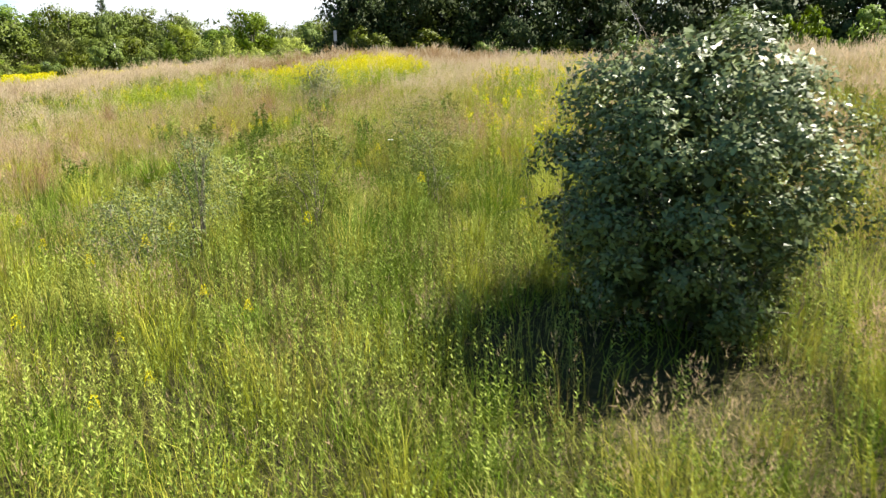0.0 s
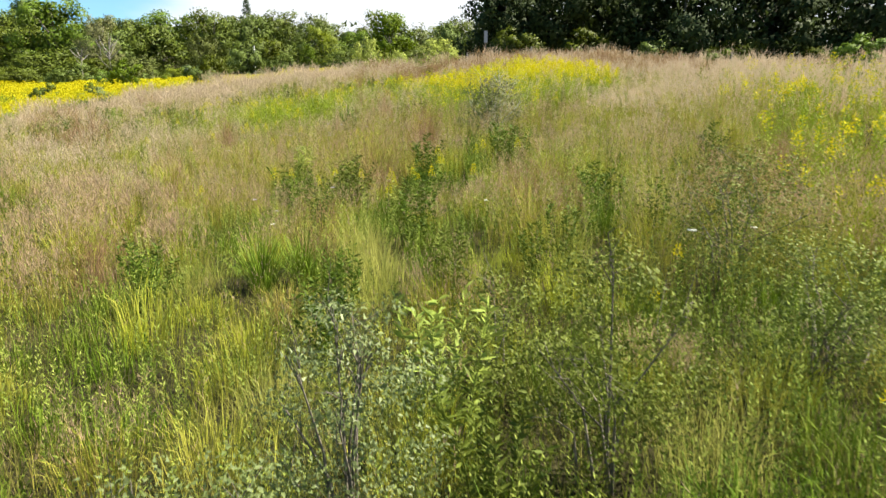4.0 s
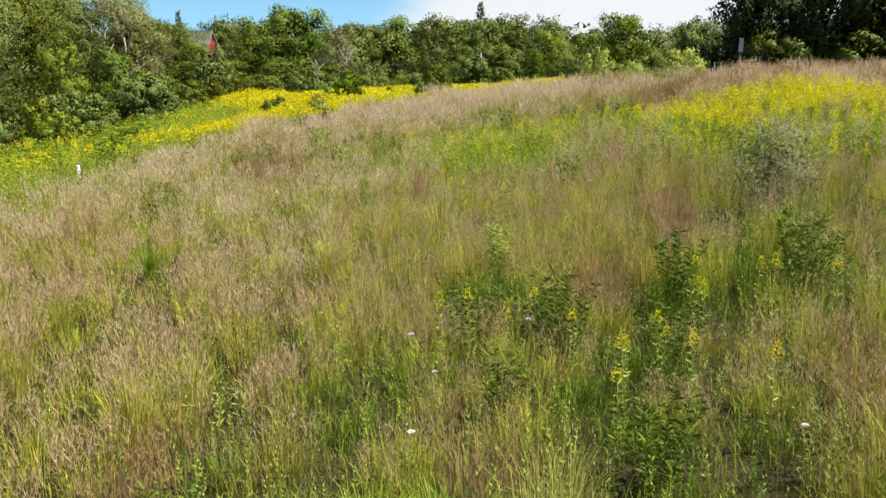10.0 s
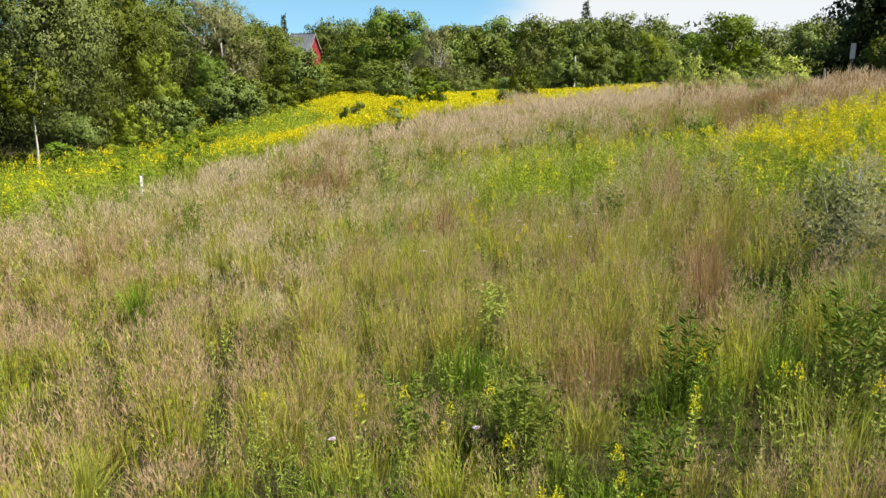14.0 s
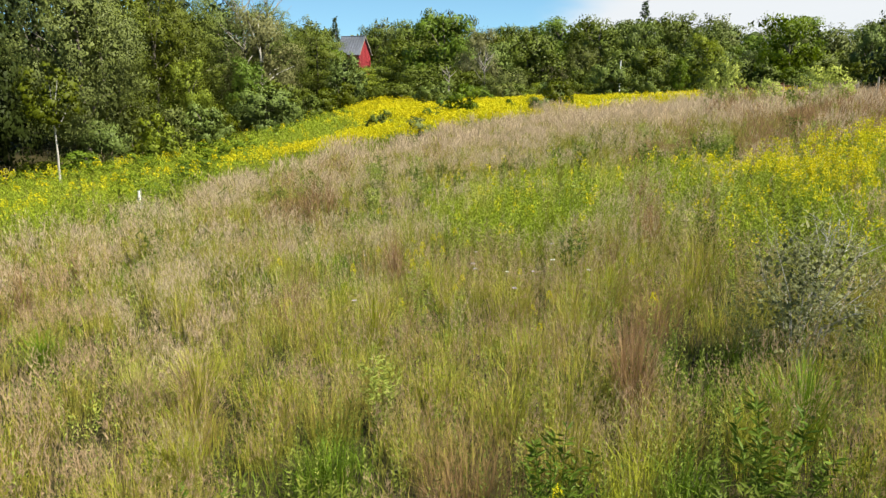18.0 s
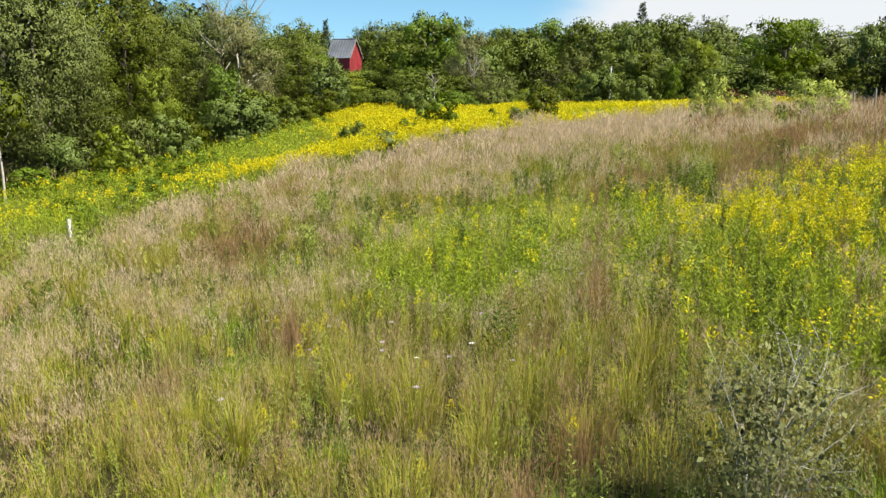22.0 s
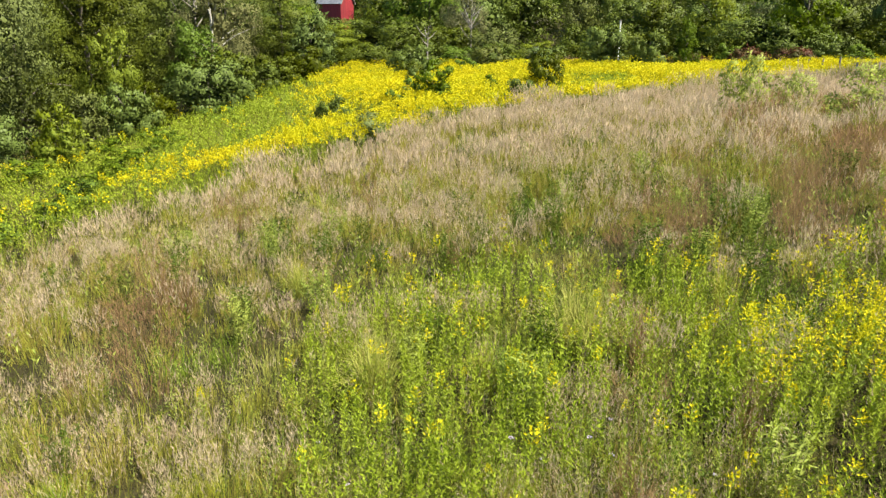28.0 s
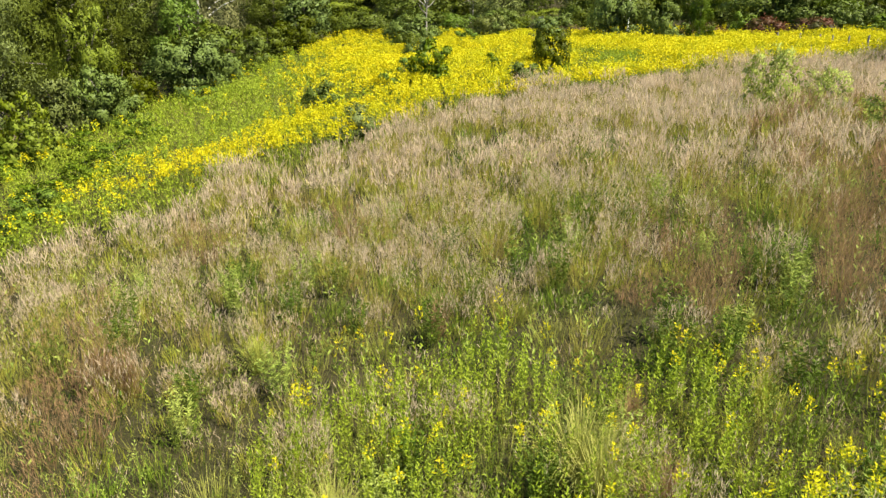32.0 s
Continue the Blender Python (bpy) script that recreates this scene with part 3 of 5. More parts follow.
def grow(x, y):
    """Height of growth there, by drifts."""
    h = 0.44 + 0.46 * vnoise(x, y, 2.8, 12) + 0.50 * (vnoise(x, y, 1.0, 13) - 0.42)
    h = h + 0.14 * step(7, 3, y)
    return np.maximum(0.24, h * (1 - 0.55 * spots(x, y, HOLLOWS)))


def thin(x, y):
    """Share of grass that stands there among taller plants and hollows."""
    return (1 - 0.75 * gold_band(x, y)) * (1 - 0.72 * gold_patch(x, y)) * (1 - 0.5 * rod_leaves(x, y)) * (1 - 0.88 * under_bush(x, y)) * (1 - 0.6 * pits(x, y)) * (1 - 0.3 * herb_field(x, y))


def russet(cx, cy):
    return brown_top(cx, cy) * 0.85 > TABLE[(np.floor(cx * 5).astype(int)) % 256, (np.floor(cy * 5).astype(int)) % 256]


grass, seed = Pile(), Pile()
# from, to (metres off the walk), blades a square metre, width, two-part blades, tuft pitch, heads a square metre, spikelets, their length and width
TIERS = ((0, 5.5, 640, 0.85, True, 0.85, 84, 11, 0.054, 0.0048), (5.5, 10.5, 320, 1.1, True, 0.92, 84, 8, 0.085, 0.0080),
         (10.5, 21, 180, 1.6, False, 1.02, 62, 5, 0.12, 0.0100), (21, 62, 66, 3.2, False, 1.15, 38, 3, 0.25, 0.021))
for lo, hi, per, wide, bent, pitch, heads, bits, bit_len, bit_wid in TIERS:
    x, y = scatter(per, lo, hi, keep=thin)
    d, cx, cy, p, q = tufts(x, y, pitch, 2)
    rel = d / (0.62 * pitch)
    ok = RNG.random(len(x)) < np.clip(1.35 - 0.75 * rel, 0.22, 1)
    x, y, d, cx, cy, p, q, rel = (a[ok] for a in (x, y, d, cx, cy, p, q, rel))
    n = len(x)
    lush = spots(cx, cy, LUSH) > 0.4
    pink = (p < pinkness(cx, cy)) & ~lush
    dome = np.clip(1.08 - 0.45 * rel ** 2, 0.4, 1.1)
    h = grow(cx, cy) * (0.42 + 0.95 * q) * dome * uni(0.38, 1.06, n) + 0.10 * pink
    away = np.stack([x - cx, y - cy], -1) * 0.9 + RNG.normal(0, 0.13, (n, 2))
    bx_, by_ = cx + (x - cx) * 0.66, cy + (y - cy) * 0.66
    loose = RNG.random(n) < 0.30
    bx_, by_ = np.where(loose, x, bx_), np.where(loose, y, by_)
    h = np.where(loose, grow(x, y) * uni(0.35, 0.95, n), h)
    away = np.where(loose[:, None], RNG.normal(0, 1, (n, 2)), away)
    h = h + 0.20 * step(39, 50, y + 0.35 * np.abs(x + 4))
    q = np.where((cy < 13) & (q > 0.8), q * 0.6, q)
    kind = np.select([lush, pink, q < 0.34, q < 0.66, q < 0.90], [1, 0, 1, 0, 2], 4)
    kind = np.where(pink & (RNG.random(n) < 0.35), 4, kind)
    kind = np.where(russet(cx, cy) & (RNG.random(n) < 0.8), 3, kind)
    for k in range(5):
        s_ = kind == k
        m = int(s_.sum())
        w = 0.0054 * wide * uni(0.6, 1.4, m) * (1.45 if k == 1 else 1.0)
        blades(grass, on_ground(bx_[s_], by_[s_]), h[s_], w, h[s_] * uni(0.10, 0.62, m), k, bent, 0.5 if k == 1 else 0.35, away[s_])
    # low growth that hides the soil, darkened to stand for shadow between tufts
    x, y = scatter(per * 0.42, lo, hi, keep=lambda x, y: 1 - 0.85 * under_bush(x, y))
    m = len(x)
    h = uni(0.10, 0.30, m) + uni(0.1, 0.45, m) * np.clip(gold_band(x, y) + gold_patch(x, y) + rod_leaves(x, y) + 0.8 * herb_field(x, y), 0, 1)
    blades(grass, on_ground(x, y), h, 0.0105 * wide * uni(0.7, 1.5, m), h * uni(0.3, 1.1, m), 5, False)
    # airy heads rise out of the pink tufts, thinly out of the others
    x, y = scatter(heads * 2.2, lo, hi, keep=lambda x, y: (1 - gold_band(x, y)) * (1 - 0.7 * pits(x, y)) * (1 - 0.9 * under_bush(x, y)))
    d, cx, cy, p, q = tufts(x, y, pitch, 2)
    rel = d / (0.62 * pitch)
    lush = spots(cx, cy, LUSH) > 0.4
    pink = (p < pinkness(cx, cy)) & ~lush
    browner = russet(cx, cy) & ~lush
    ok = RNG.random(len(x)) < np.where(browner, 0.6, np.where(pink, 0.66, np.where(lush, 0.0, 0.03 + 0.12 * pinkness(x, y)))) * np.clip(1.3 - 0.55 * rel, 0.1, 1)
    x, y, d, cx, cy, q, rel, browner = (a[ok] for a in (x, y, d, cx, cy, q, rel, browner))
    n = len(x)
    h = (grow(cx, cy) * (0.52 + 0.80 * q) + 0.24) * np.clip(1.06 - 0.35 * rel ** 2, 0.5, 1.1) * uni(0.8, 1.15, n) + 0.22 * step(39, 50, y + 0.35 * np.abs(x + 4))
    away = np.stack([x - cx, y - cy], -1) * 0.9 + RNG.normal(0, 0.12, (n, 2))
    base = on_ground(cx + (x - cx) * 0.65, cy + (y - cy) * 0.65)
    # nearer heads take the toned-down tan copy
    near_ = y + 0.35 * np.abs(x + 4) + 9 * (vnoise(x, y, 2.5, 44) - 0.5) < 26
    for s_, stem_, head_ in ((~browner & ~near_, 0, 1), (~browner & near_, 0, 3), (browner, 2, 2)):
        m = int(s_.sum())
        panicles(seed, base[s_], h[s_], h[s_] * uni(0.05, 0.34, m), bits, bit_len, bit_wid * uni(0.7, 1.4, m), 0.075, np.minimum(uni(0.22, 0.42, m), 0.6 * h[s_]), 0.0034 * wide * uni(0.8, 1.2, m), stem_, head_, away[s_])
# the meadow goes on behind and beside the start
x, y = RNG.uniform(-36, 36, 230000), RNG.uniform(-22, 40, 230000)
ok = ~viewed_meadow(x, y) & (from_line(x, y, WOOD) < 3)
x, y = x[ok], y[ok]
m = len(x)
h = grow(x, y) * uni(0.5, 1.05, m)
for k, s_ in enumerate(np.split(np.arange(m), [int(0.55 * m), int(0.72 * m), int(0.8 * m), int(0.88 * m)])):
    blades(grass, on_ground(x[s_], y[s_]), h[s_], 0.034 * uni(0.6, 1.4, len(s_)), h[s_] * uni(0.1, 0.5, len(s_)), k, False)
tagged(new("meadow_grass", grass.done("meadow_grass", [M_BLADE, M_LUSH, M_PALE, M_RUST, M_STEM, M_UNDER])),
       "tall tufted green and straw-coloured meadow grass", "grass", "", "stuff")
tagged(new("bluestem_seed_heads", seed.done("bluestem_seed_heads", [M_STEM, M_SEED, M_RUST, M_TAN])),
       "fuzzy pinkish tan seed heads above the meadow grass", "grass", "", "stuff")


# ---------------- leafy herbs and goldenrod in drifts ----------------
def herbs(pile, x, y, height, leaf_n, leaf_len, leaf_wid, mat, bloom=None, bloom_n=0, bloom_share=1.0, bloom_size=0.09, plain=False, piece=1.0):
    n = len(x)
    if n == 0:
        return
    base = on_ground(x, y)
    a = uni(0, 2 * np.pi, n)
    off = np.stack([np.cos(a), np.sin(a), 0 * a], -1) * (height * uni(0.0, 0.2, n))[:, None]
    up = np.zeros((n, 3))
    up[:, 2] = height
    # a thin stem, set round with narrow leaves that point upwards and shorten towards the tip
    a = uni(0, 2 * np.pi, n)
    side = np.stack([np.cos(a), np.sin(a), 0 * a], -1) * leaf_wid * 0.14
    pile.add(np.stack([base - side, base + side, base + up + off], 1), mat)
    b = uni(0, 2 * np.pi, n)
    for s in range(leaf_n):
        t = 0.18 + 0.82 * (s + uni(0.1, 0.9, n)) / leaf_n
        at = base + up * t[:, None] + off * t[:, None]
        b = b + 2.4 + uni(-0.4, 0.4, n)
        way = np.stack([np.cos(b), np.sin(b), uni(0.2, 0.9, n) + 0.8 * t ** 2], -1)
        leaves(pile, at, way, leaf_len * uni(0.7, 1.2, n) * (1.1 - 0.5 * t), leaf_wid * uni(0.7, 1.2, n), mat, None, plain)
    if bloom is None:
        return
    pick = RNG.random(n) < bloom_share
    top, m = (base + up + off)[pick], int(pick.sum())
    for s in range(bloom_n):
        b = uni(0, 2 * np.pi, m)
        t = uni(0, 1, m)
        reach = bloom_size * uni(0.15, 1.0, m) * (1.0 - 0.75 * t)
        at = top + np.stack([np.cos(b) * reach, np.sin(b) * reach, bloom_size * (2.4 * t - 1.5)], -1)
        way = np.stack([np.cos(b), np.sin(b), uni(0.0, 1.2, m)], -1)
        leaves(pile, at, way, piece * bloom_size * uni(0.7, 1.4, m), piece * bloom_size * uni(0.35, 0.6, m) * (1.5 if plain else 1.0), bloom, None, plain)


herb = Pile()
for lo, hi, per, wide, count in ((0, 6, 34, 0.72, 24), (6, 11, 18, 1.0, 16), (11, 22, 8, 2.0, 7)):
    keep = lambda x, y: np.clip(0.34 + 0.66 * np.maximum(herb_field(x, y), spots(x, y, LUSH)) + 0.5 * step(0.6, 0.85, vnoise(x, y, 1.6, 17)), 0, 1)
    x, y = scatter(per * 1.2, lo, hi, keep=lambda x, y: keep(x, y) * (1 - 0.8 * under_bush(x, y)) * (1 - 0.3 * pits(x, y)))
    n = len(x)
    dark = RNG.random(n) < np.maximum(0.15 + 0.65 * step(0.45, 0.7, vnoise(x, y, 1.4, 24)), 0.9 * spots(x, y, LUSH))
    for pick, mat in ((~dark, 0), (dark, 1)):
        k = int(pick.sum())
        herbs(herb, x[pick], y[pick], grow(x[pick], y[pick]) * uni(0.6, 1.15, k), count, 0.085 * wide, 0.019 * wide, mat)
tagged(new("meadow_herbs", herb.done("meadow_herbs", [M_HERB, M_HERB_DARK])),
       "leafy green meadow herbs among the grass", "herbs", "", "stuff")

rod = Pile()
for lo, hi, per, wide, count, flowers in ((0, 11, 36, 0.85, 28, 30), (11, 22, 28, 1.1, 12, 22), (22, 37, 19, 1.65, 5, 22), (37, 80, 13, 2.4, 4, 15)):
    keep = lambda x, y: np.clip(gold_band(x, y) + gold_patch(x, y) + 0.8 * rod_leaves(x, y) + gold_side(x, y), 0, 1) * (0.25 + 0.75 * step(0.28, 0.5, vnoise(x, y, 0.7, 33)))
    x, y = scatter(per, lo, hi, box=(-62, 8, 14, 104), keep=keep)
    x, y = clumped(x, y, 0.5, 0.42)
    n = len(x)
    inside = from_line(x, y, EDGE) + 1.5 * (vnoise(x, y, 2.6, 27) - 0.5)
    patch_ = gold_patch(x, y)
    streak = step(5.2, 2.8, inside + 2.5 * (vnoise(x, y, 4.0, 28) - 0.5)) * step(-0.2, 1.2, inside)
    solid_ = step(46, 56, y + 0.9 * (x + 36)) * step(0.1, 0.34, vnoise(x, y, 3.4, 18))
    share = np.clip(0.008 + 0.10 * step(0.6, 0.9, vnoise(x, y, 3.2, 29)) + 0.88 * streak * step(0.1, 0.4, vnoise(x, y, 2.4, 30)) * (0.12 + 0.88 * step(35, 42, y)) + 0.95 * solid_, 0.01, 0.97)
    share = np.where(patch_ > 0.3, np.clip(0.12 + 0.78 * step(31.0, 35.0, y) * step(0.05, 0.35, vnoise(x, y, 1.6, 18)), 0, 0.9), share)
    share = np.where((patch_ > 0.3) & (y > 36), share * (0.3 + 0.7 * step(-8.5, -5.0, x)), share)
    share = np.where(gold_side(x, y) > 0.1, 0.35, share)
    share = np.where(rod_leaves(x, y) * (1 - patch_) > 0.3, 0.06, share)
    open_ = RNG.random(n) < share
    h = uni(0.8, 1.15, n) * (0.8 + 0.4 * vnoise(x, y, 3.0, 19))
    slim_ = 0.025 if lo < 20 else 0.026
    herbs(rod, x[open_], y[open_], h[open_], count, 0.12 * wide, slim_ * wide, 0, 1, flowers, 1.0, (0.11 if lo < 20 else 0.07) * wide, lo > 20, 0.5 if lo < 20 else 0.8)
    herbs(rod, x[~open_], y[~open_], h[~open_] * 0.95, count + 2, 0.12 * wide, slim_ * wide, 0, plain=lo > 20)
tagged(new("goldenrod_drift", rod.done("goldenrod_drift", [M_ROD, M_GOLD])),
       "dense drift of yellow flowering goldenrod", "goldenrod", "", "stuff")


# ---------------- trees and bushes ----------------
ball = bmesh.new()
bmesh.ops.create_icosphere(ball, subdivisions=1, radius=1)
bmesh.ops.triangulate(ball, faces=ball.faces[:])
BALL_V = np.array([v.co[:] for v in ball.verts])
BALL_F = np.array([[v.index for v in f.verts] for f in ball.faces])
ball.free()


def crown_mesh(name, seed_, mat, height=10.0, radius=4.4, low=0.14, lobes=34, count=2700, size=0.44, slim=0.6, droop=0.0, cone=False, shell=0.5, core=0.52, stray=0.08, boughs=0, flare=0.0, fine=False, soft=0.8):
    """A crown: leaves on the outsides of many uneven lobes, with gaps between them; soft turns the leaves' shading towards their lobe."""
    r = np.random.default_rng(seed_)
    pile = Pile()
    k = np.arange(lobes)
    t = (k + r.uniform(0.1, 0.9, lobes)) / lobes
    ang = k * 2.4 + r.uniform(-0.5, 0.5, lobes)
    if cone:
        zc, prof, lr = low + (1 - low) * t, 1.0 - 0.93 * t, 0.14 + 0.10 * (1 - t)
    else:
        zc = low + (0.93 - low) * t
        prof = np.sqrt(np.clip(1 - (2.0 * (t - 0.42) / 1.25) ** 2, 0.05, 1)) * r.uniform(0.55, 0.85, lobes) * np.where(k % 4 == 1, 0.3, 1.0)
        lr = r.uniform(0.20, 0.38, lobes) * (1.1 - 0.35 * t)
    c = np.stack([np.cos(ang) * prof * radius, np.sin(ang) * prof * radius, zc * height], -1)
    lr = lr * radius
    if boughs:
        # a few great boughs, each carrying a cluster of leafy sprays on its upper and outer side
        k = np.arange(boughs)
        t = (k + r.uniform(0.15, 0.85, boughs)) / boughs
        ang = k * 2.4 + r.uniform(-0.4, 0.4, boughs)
        prof = np.sqrt(np.clip(1 - (2.0 * (t - 0.40) / 1.3) ** 2, 0.03, 1)) * r.uniform(0.42, 0.62, boughs)
        big = r.uniform(0.38, 0.54, boughs) * (1.1 - 0.35 * t) * radius * (1 - flare * (1 - step(0, 0.45, t)))
        prof = prof * (1 - flare * (1 - step(0, 0.5, t)))
        cb = np.stack([np.cos(ang) * prof * radius, np.sin(ang) * prof * radius, (low + (0.84 - low) * t) * height], -1)
        cb[:, 2] = np.maximum(cb[:, 2], 0.6 * big)
        per = max(3, lobes // boughs)
        dirs = r.normal(size=(boughs, per, 3))
        dirs[:, :, 2] = dirs[:, :, 2] * 0.9 + 0.25
        dirs[:, :, :2] += 0.5 * np.stack([np.cos(ang), np.sin(ang)], -1)[:, None]
        dirs /= np.linalg.norm(dirs, axis=2)[:, :, None]
        c = (cb[:, None] + dirs * big[:, None, None] * r.uniform(0.62, 0.9, (boughs, per, 1)) * np.array([1, 1, 0.85])).reshape(-1, 3)
        lr = (big[:, None] * r.uniform(0.26, 0.42, (boughs, per))).reshape(-1)
        lobes, core = boughs * per, 0
        hub = np.concatenate([cb, cb * np.array([0.3, 0.3, 0.95])])
        inner = np.repeat(hub, 34, 0) + r.normal(0, 0.22, (68 * boughs, 3)) * np.repeat(np.tile(big, 2), 34)[:, None]
        s = np.repeat(np.tile(big, 2), 34) * r.uniform(0.2, 0.34, 68 * boughs)
        s = np.minimum(s, (2.0 if fine else 3.4) * size)
        inner[:, 2] = np.maximum(inner[:, 2], 0.1)
        leaves(pile, inner, r.normal(size=(68 * boughs, 3)), s, s * 0.7, 0)
        lean = dirs.reshape(-1, 3)
    share = lr ** 2 / (lr ** 2).sum()
    mid = np.array([0, 0, (0.45 + 0.3 * low) * height])
    turn_out = [np.concatenate(pile.v) - mid] if pile.n else []
    for i in range(lobes):
        first = len(pile.v)
        n = max(8, int(count * share[i]))
        d = r.normal(size=(n, 3))
        d[:, 2] = d[:, 2] * 0.85 + 0.12
        d /= np.linalg.norm(d, axis=1)[:, None]
        rad = lr[i] * (shell + (1.06 - shell) * r.random(n) ** 0.6) * (1 + 0.22 * np.sin(3.1 * d[:, 0] + 2.7 * i) * np.cos(4.3 * d[:, 1] - i) + 0.15 * np.sin(9 * d[:, 2] + i))
        rad = rad * np.where(r.random(n) < stray, r.uniform(1.0, 1.5, n), 1.0)
        at = c[i] + d * rad[:, None] * np.array([1, 1, 0.82])
        face = (d * 0.75 + lean[i] * 0.6 + r.normal(0, 0.30, (n, 3)) if boughs else d + r.normal(0, 0.65, (n, 3))) + np.array([0, 0, 0.25])
        if soft > 0.6:
            face = face * np.array([1, 1, 0.4])        # blades turned to face sideways, so the lobe's shading shows towards the camera
        way = np.cross(face, r.normal(size=(n, 3))) + d * 0.3 + np.array([0, 0, -droop])
        s = size * r.uniform(0.55, 1.3, n)
        at[:, 2] = np.maximum(at[:, 2], 0.1)
        leaves(pile, at, way, s, s * slim, 0, face, fine)
        if core:
            q = BALL_V * (1 + 0.28 * np.sin(2.3 * i + 5 * BALL_V[:, :1]) * np.cos(4 * BALL_V[:, 1:2] + i))
            pile.add_mesh(c[i] + q * lr[i] * core * np.array([1, 1, 0.82]), BALL_F, 0)
        mine = np.concatenate(pile.v[first:])
        turn_out.append((mine - c[i]) / lr[i] + 0.9 * (mine - mid) / radius + np.array([0, 0, 0.1]))
    me = pile.done(name, [mat])
    if soft:
        out_ = np.concatenate(turn_out)
        out_ /= np.linalg.norm(out_, axis=1)[:, None] + 1e-9
        own = np.zeros(len(me.vertices) * 3)
        me.vertices.foreach_get("normal", own)
        out_ = soft * out_ + (1 - soft) * own.reshape(-1, 3)
        out_ /= np.linalg.norm(out_, axis=1)[:, None] + 1e-9
        me.polygons.foreach_set("use_smooth", np.ones(len(me.polygons), bool))
        me.normals_split_custom_set_from_vertices(out_.tolist())
    return me, c


def trunk_meshes(name, seed_, lobes, height, girth, mat, limbs=5, lean=0.25):
    r = np.random.default_rng(seed_ + 500)
    top = height * 0.78
    z = np.linspace(-0.25, top, 7)
    pts = np.stack([np.cumsum(r.normal(0, lean * 0.25, 7)), np.cumsum(r.normal(0, lean * 0.25, 7)), z], -1)
    pts[:2, :2] = 0
    v, f = tube(pts, girth * np.linspace(1.0, 0.22, 7) * np.array([1.35, 1, 1, 1, 1, 1, 1]), 8)
    out_ = [mesh_of(name + "_trunk", v, f, [mat], smooth=True)]
    pick = lobes[np.linspace(1, len(lobes) - 2, limbs).astype(int)]
    for c in pick:
        s = np.array([np.interp(c[2] * 0.62, z, pts[:, k]) for k in range(3)])
        m = (s + c) / 2 + np.array([0, 0, 0.05 * height]) + r.normal(0, 0.12, 3)
        v, f = tube(np.stack([s, (s * 0.6 + m * 0.4), m, (m + c) / 2, c]), girth * np.array([0.42, 0.34, 0.26, 0.17, 0.08]), 6)
        out_.append(mesh_of(name + "_limb", v, f, [mat], smooth=True))
    return out_


KINDS = {}


def kind_of_tree(kind, variants, mat, label, height=10.0, radius=4.4, girth=0.2, bark=None, limbs=5, **crown):
    KINDS[kind] = (label, height, radius, [])
    for i in range(variants):
        seed_ = 31 * len(KINDS) + 7 * i
        me, c = crown_mesh(kind + "_crown", seed_, mat, height, radius, **crown)
        KINDS[kind][3].append((me, trunk_meshes(kind, seed_, c, height, girth, bark or M_BARK, limbs)))


kind_of_tree("broad_tree", 4, M_BROAD, "tall broadleaf tree with a dense dark green crown", fine=True, boughs=13, lobes=104, count=5400, size=0.36, slim=0.75, low=0.1, stray=0.14)
kind_of_tree("dome_tree", 4, M_BROAD, "spreading broadleaf tree with a rounded crown", height=7.0, radius=5.0, fine=True, boughs=13, lobes=117, count=8600, size=0.27, slim=0.8, low=0.16, stray=0.10)
kind_of_tree("dome_willow", 2, M_WILLOW, "spreading willow with a soft rounded grey-green crown", height=7.0, radius=5.0, fine=True, boughs=12, lobes=96, count=8000, size=0.27, slim=0.55, low=0.02, stray=0.14, droop=0.4)
kind_of_tree("shade_toned_tree", 3, M_SHADETONE, "tall broadleaf tree, its green crown darkened to stand for shade", fine=True, boughs=15, lobes=120, count=7000, size=0.34, slim=0.75, low=0.06, stray=0.12)
kind_of_tree("willow_tree", 2, M_WILLOW, "tall willow with a soft grey-green crown", droop=0.6, slim=0.55, size=0.38, count=7000, fine=True, boughs=10, lobes=60, low=0.1)
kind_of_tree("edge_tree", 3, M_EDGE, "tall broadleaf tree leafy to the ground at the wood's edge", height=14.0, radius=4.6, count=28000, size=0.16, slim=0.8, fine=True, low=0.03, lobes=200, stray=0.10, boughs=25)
kind_of_tree("edge_willow", 2, M_WILLOW, "big willow with a soft grey-green crown hanging to the ground", height=13.0, radius=5.0, count=30000, size=0.18, slim=0.55, fine=True, droop=0.8, low=0.14, lobes=200, stray=0.14, boughs=22)
kind_of_tree("grey_willow", 1, M_GREYWILLOW, "thinning willow with a grey-green crown", droop=0.3, slim=0.5, size=0.24, count=9000, boughs=9, lobes=80, low=0.2, fine=True, stray=0.25, bark=M_PALEBARK)
kind_of_tree("locust_tree", 2, M_BRIGHT, "young tree with bright green leaves", slim=0.6, boughs=10, lobes=80, count=6600, size=0.33, fine=True, low=0.08)
kind_of_tree("yellowing_tree", 1, M_YELLOWING, "tree with yellowing green leaves", count=9000, fine=True, boughs=9, lobes=70, size=0.27, low=0.05)
kind_of_tree("spruce", 1, M_CONIFER, "narrow dark spruce against the sky", radius=2.2, cone=True, lobes=34, count=3000, size=0.4, slim=0.25, droop=0.5, low=0.1, limbs=2)
kind_of_tree("shrub", 3, M_BROAD, "rounded dark green shrub at the edge of the wood", 3.0, 2.0, 0.05, low=0.05, lobes=56, boughs=8, fine=True, count=5200, size=0.16, slim=0.75, limbs=4)
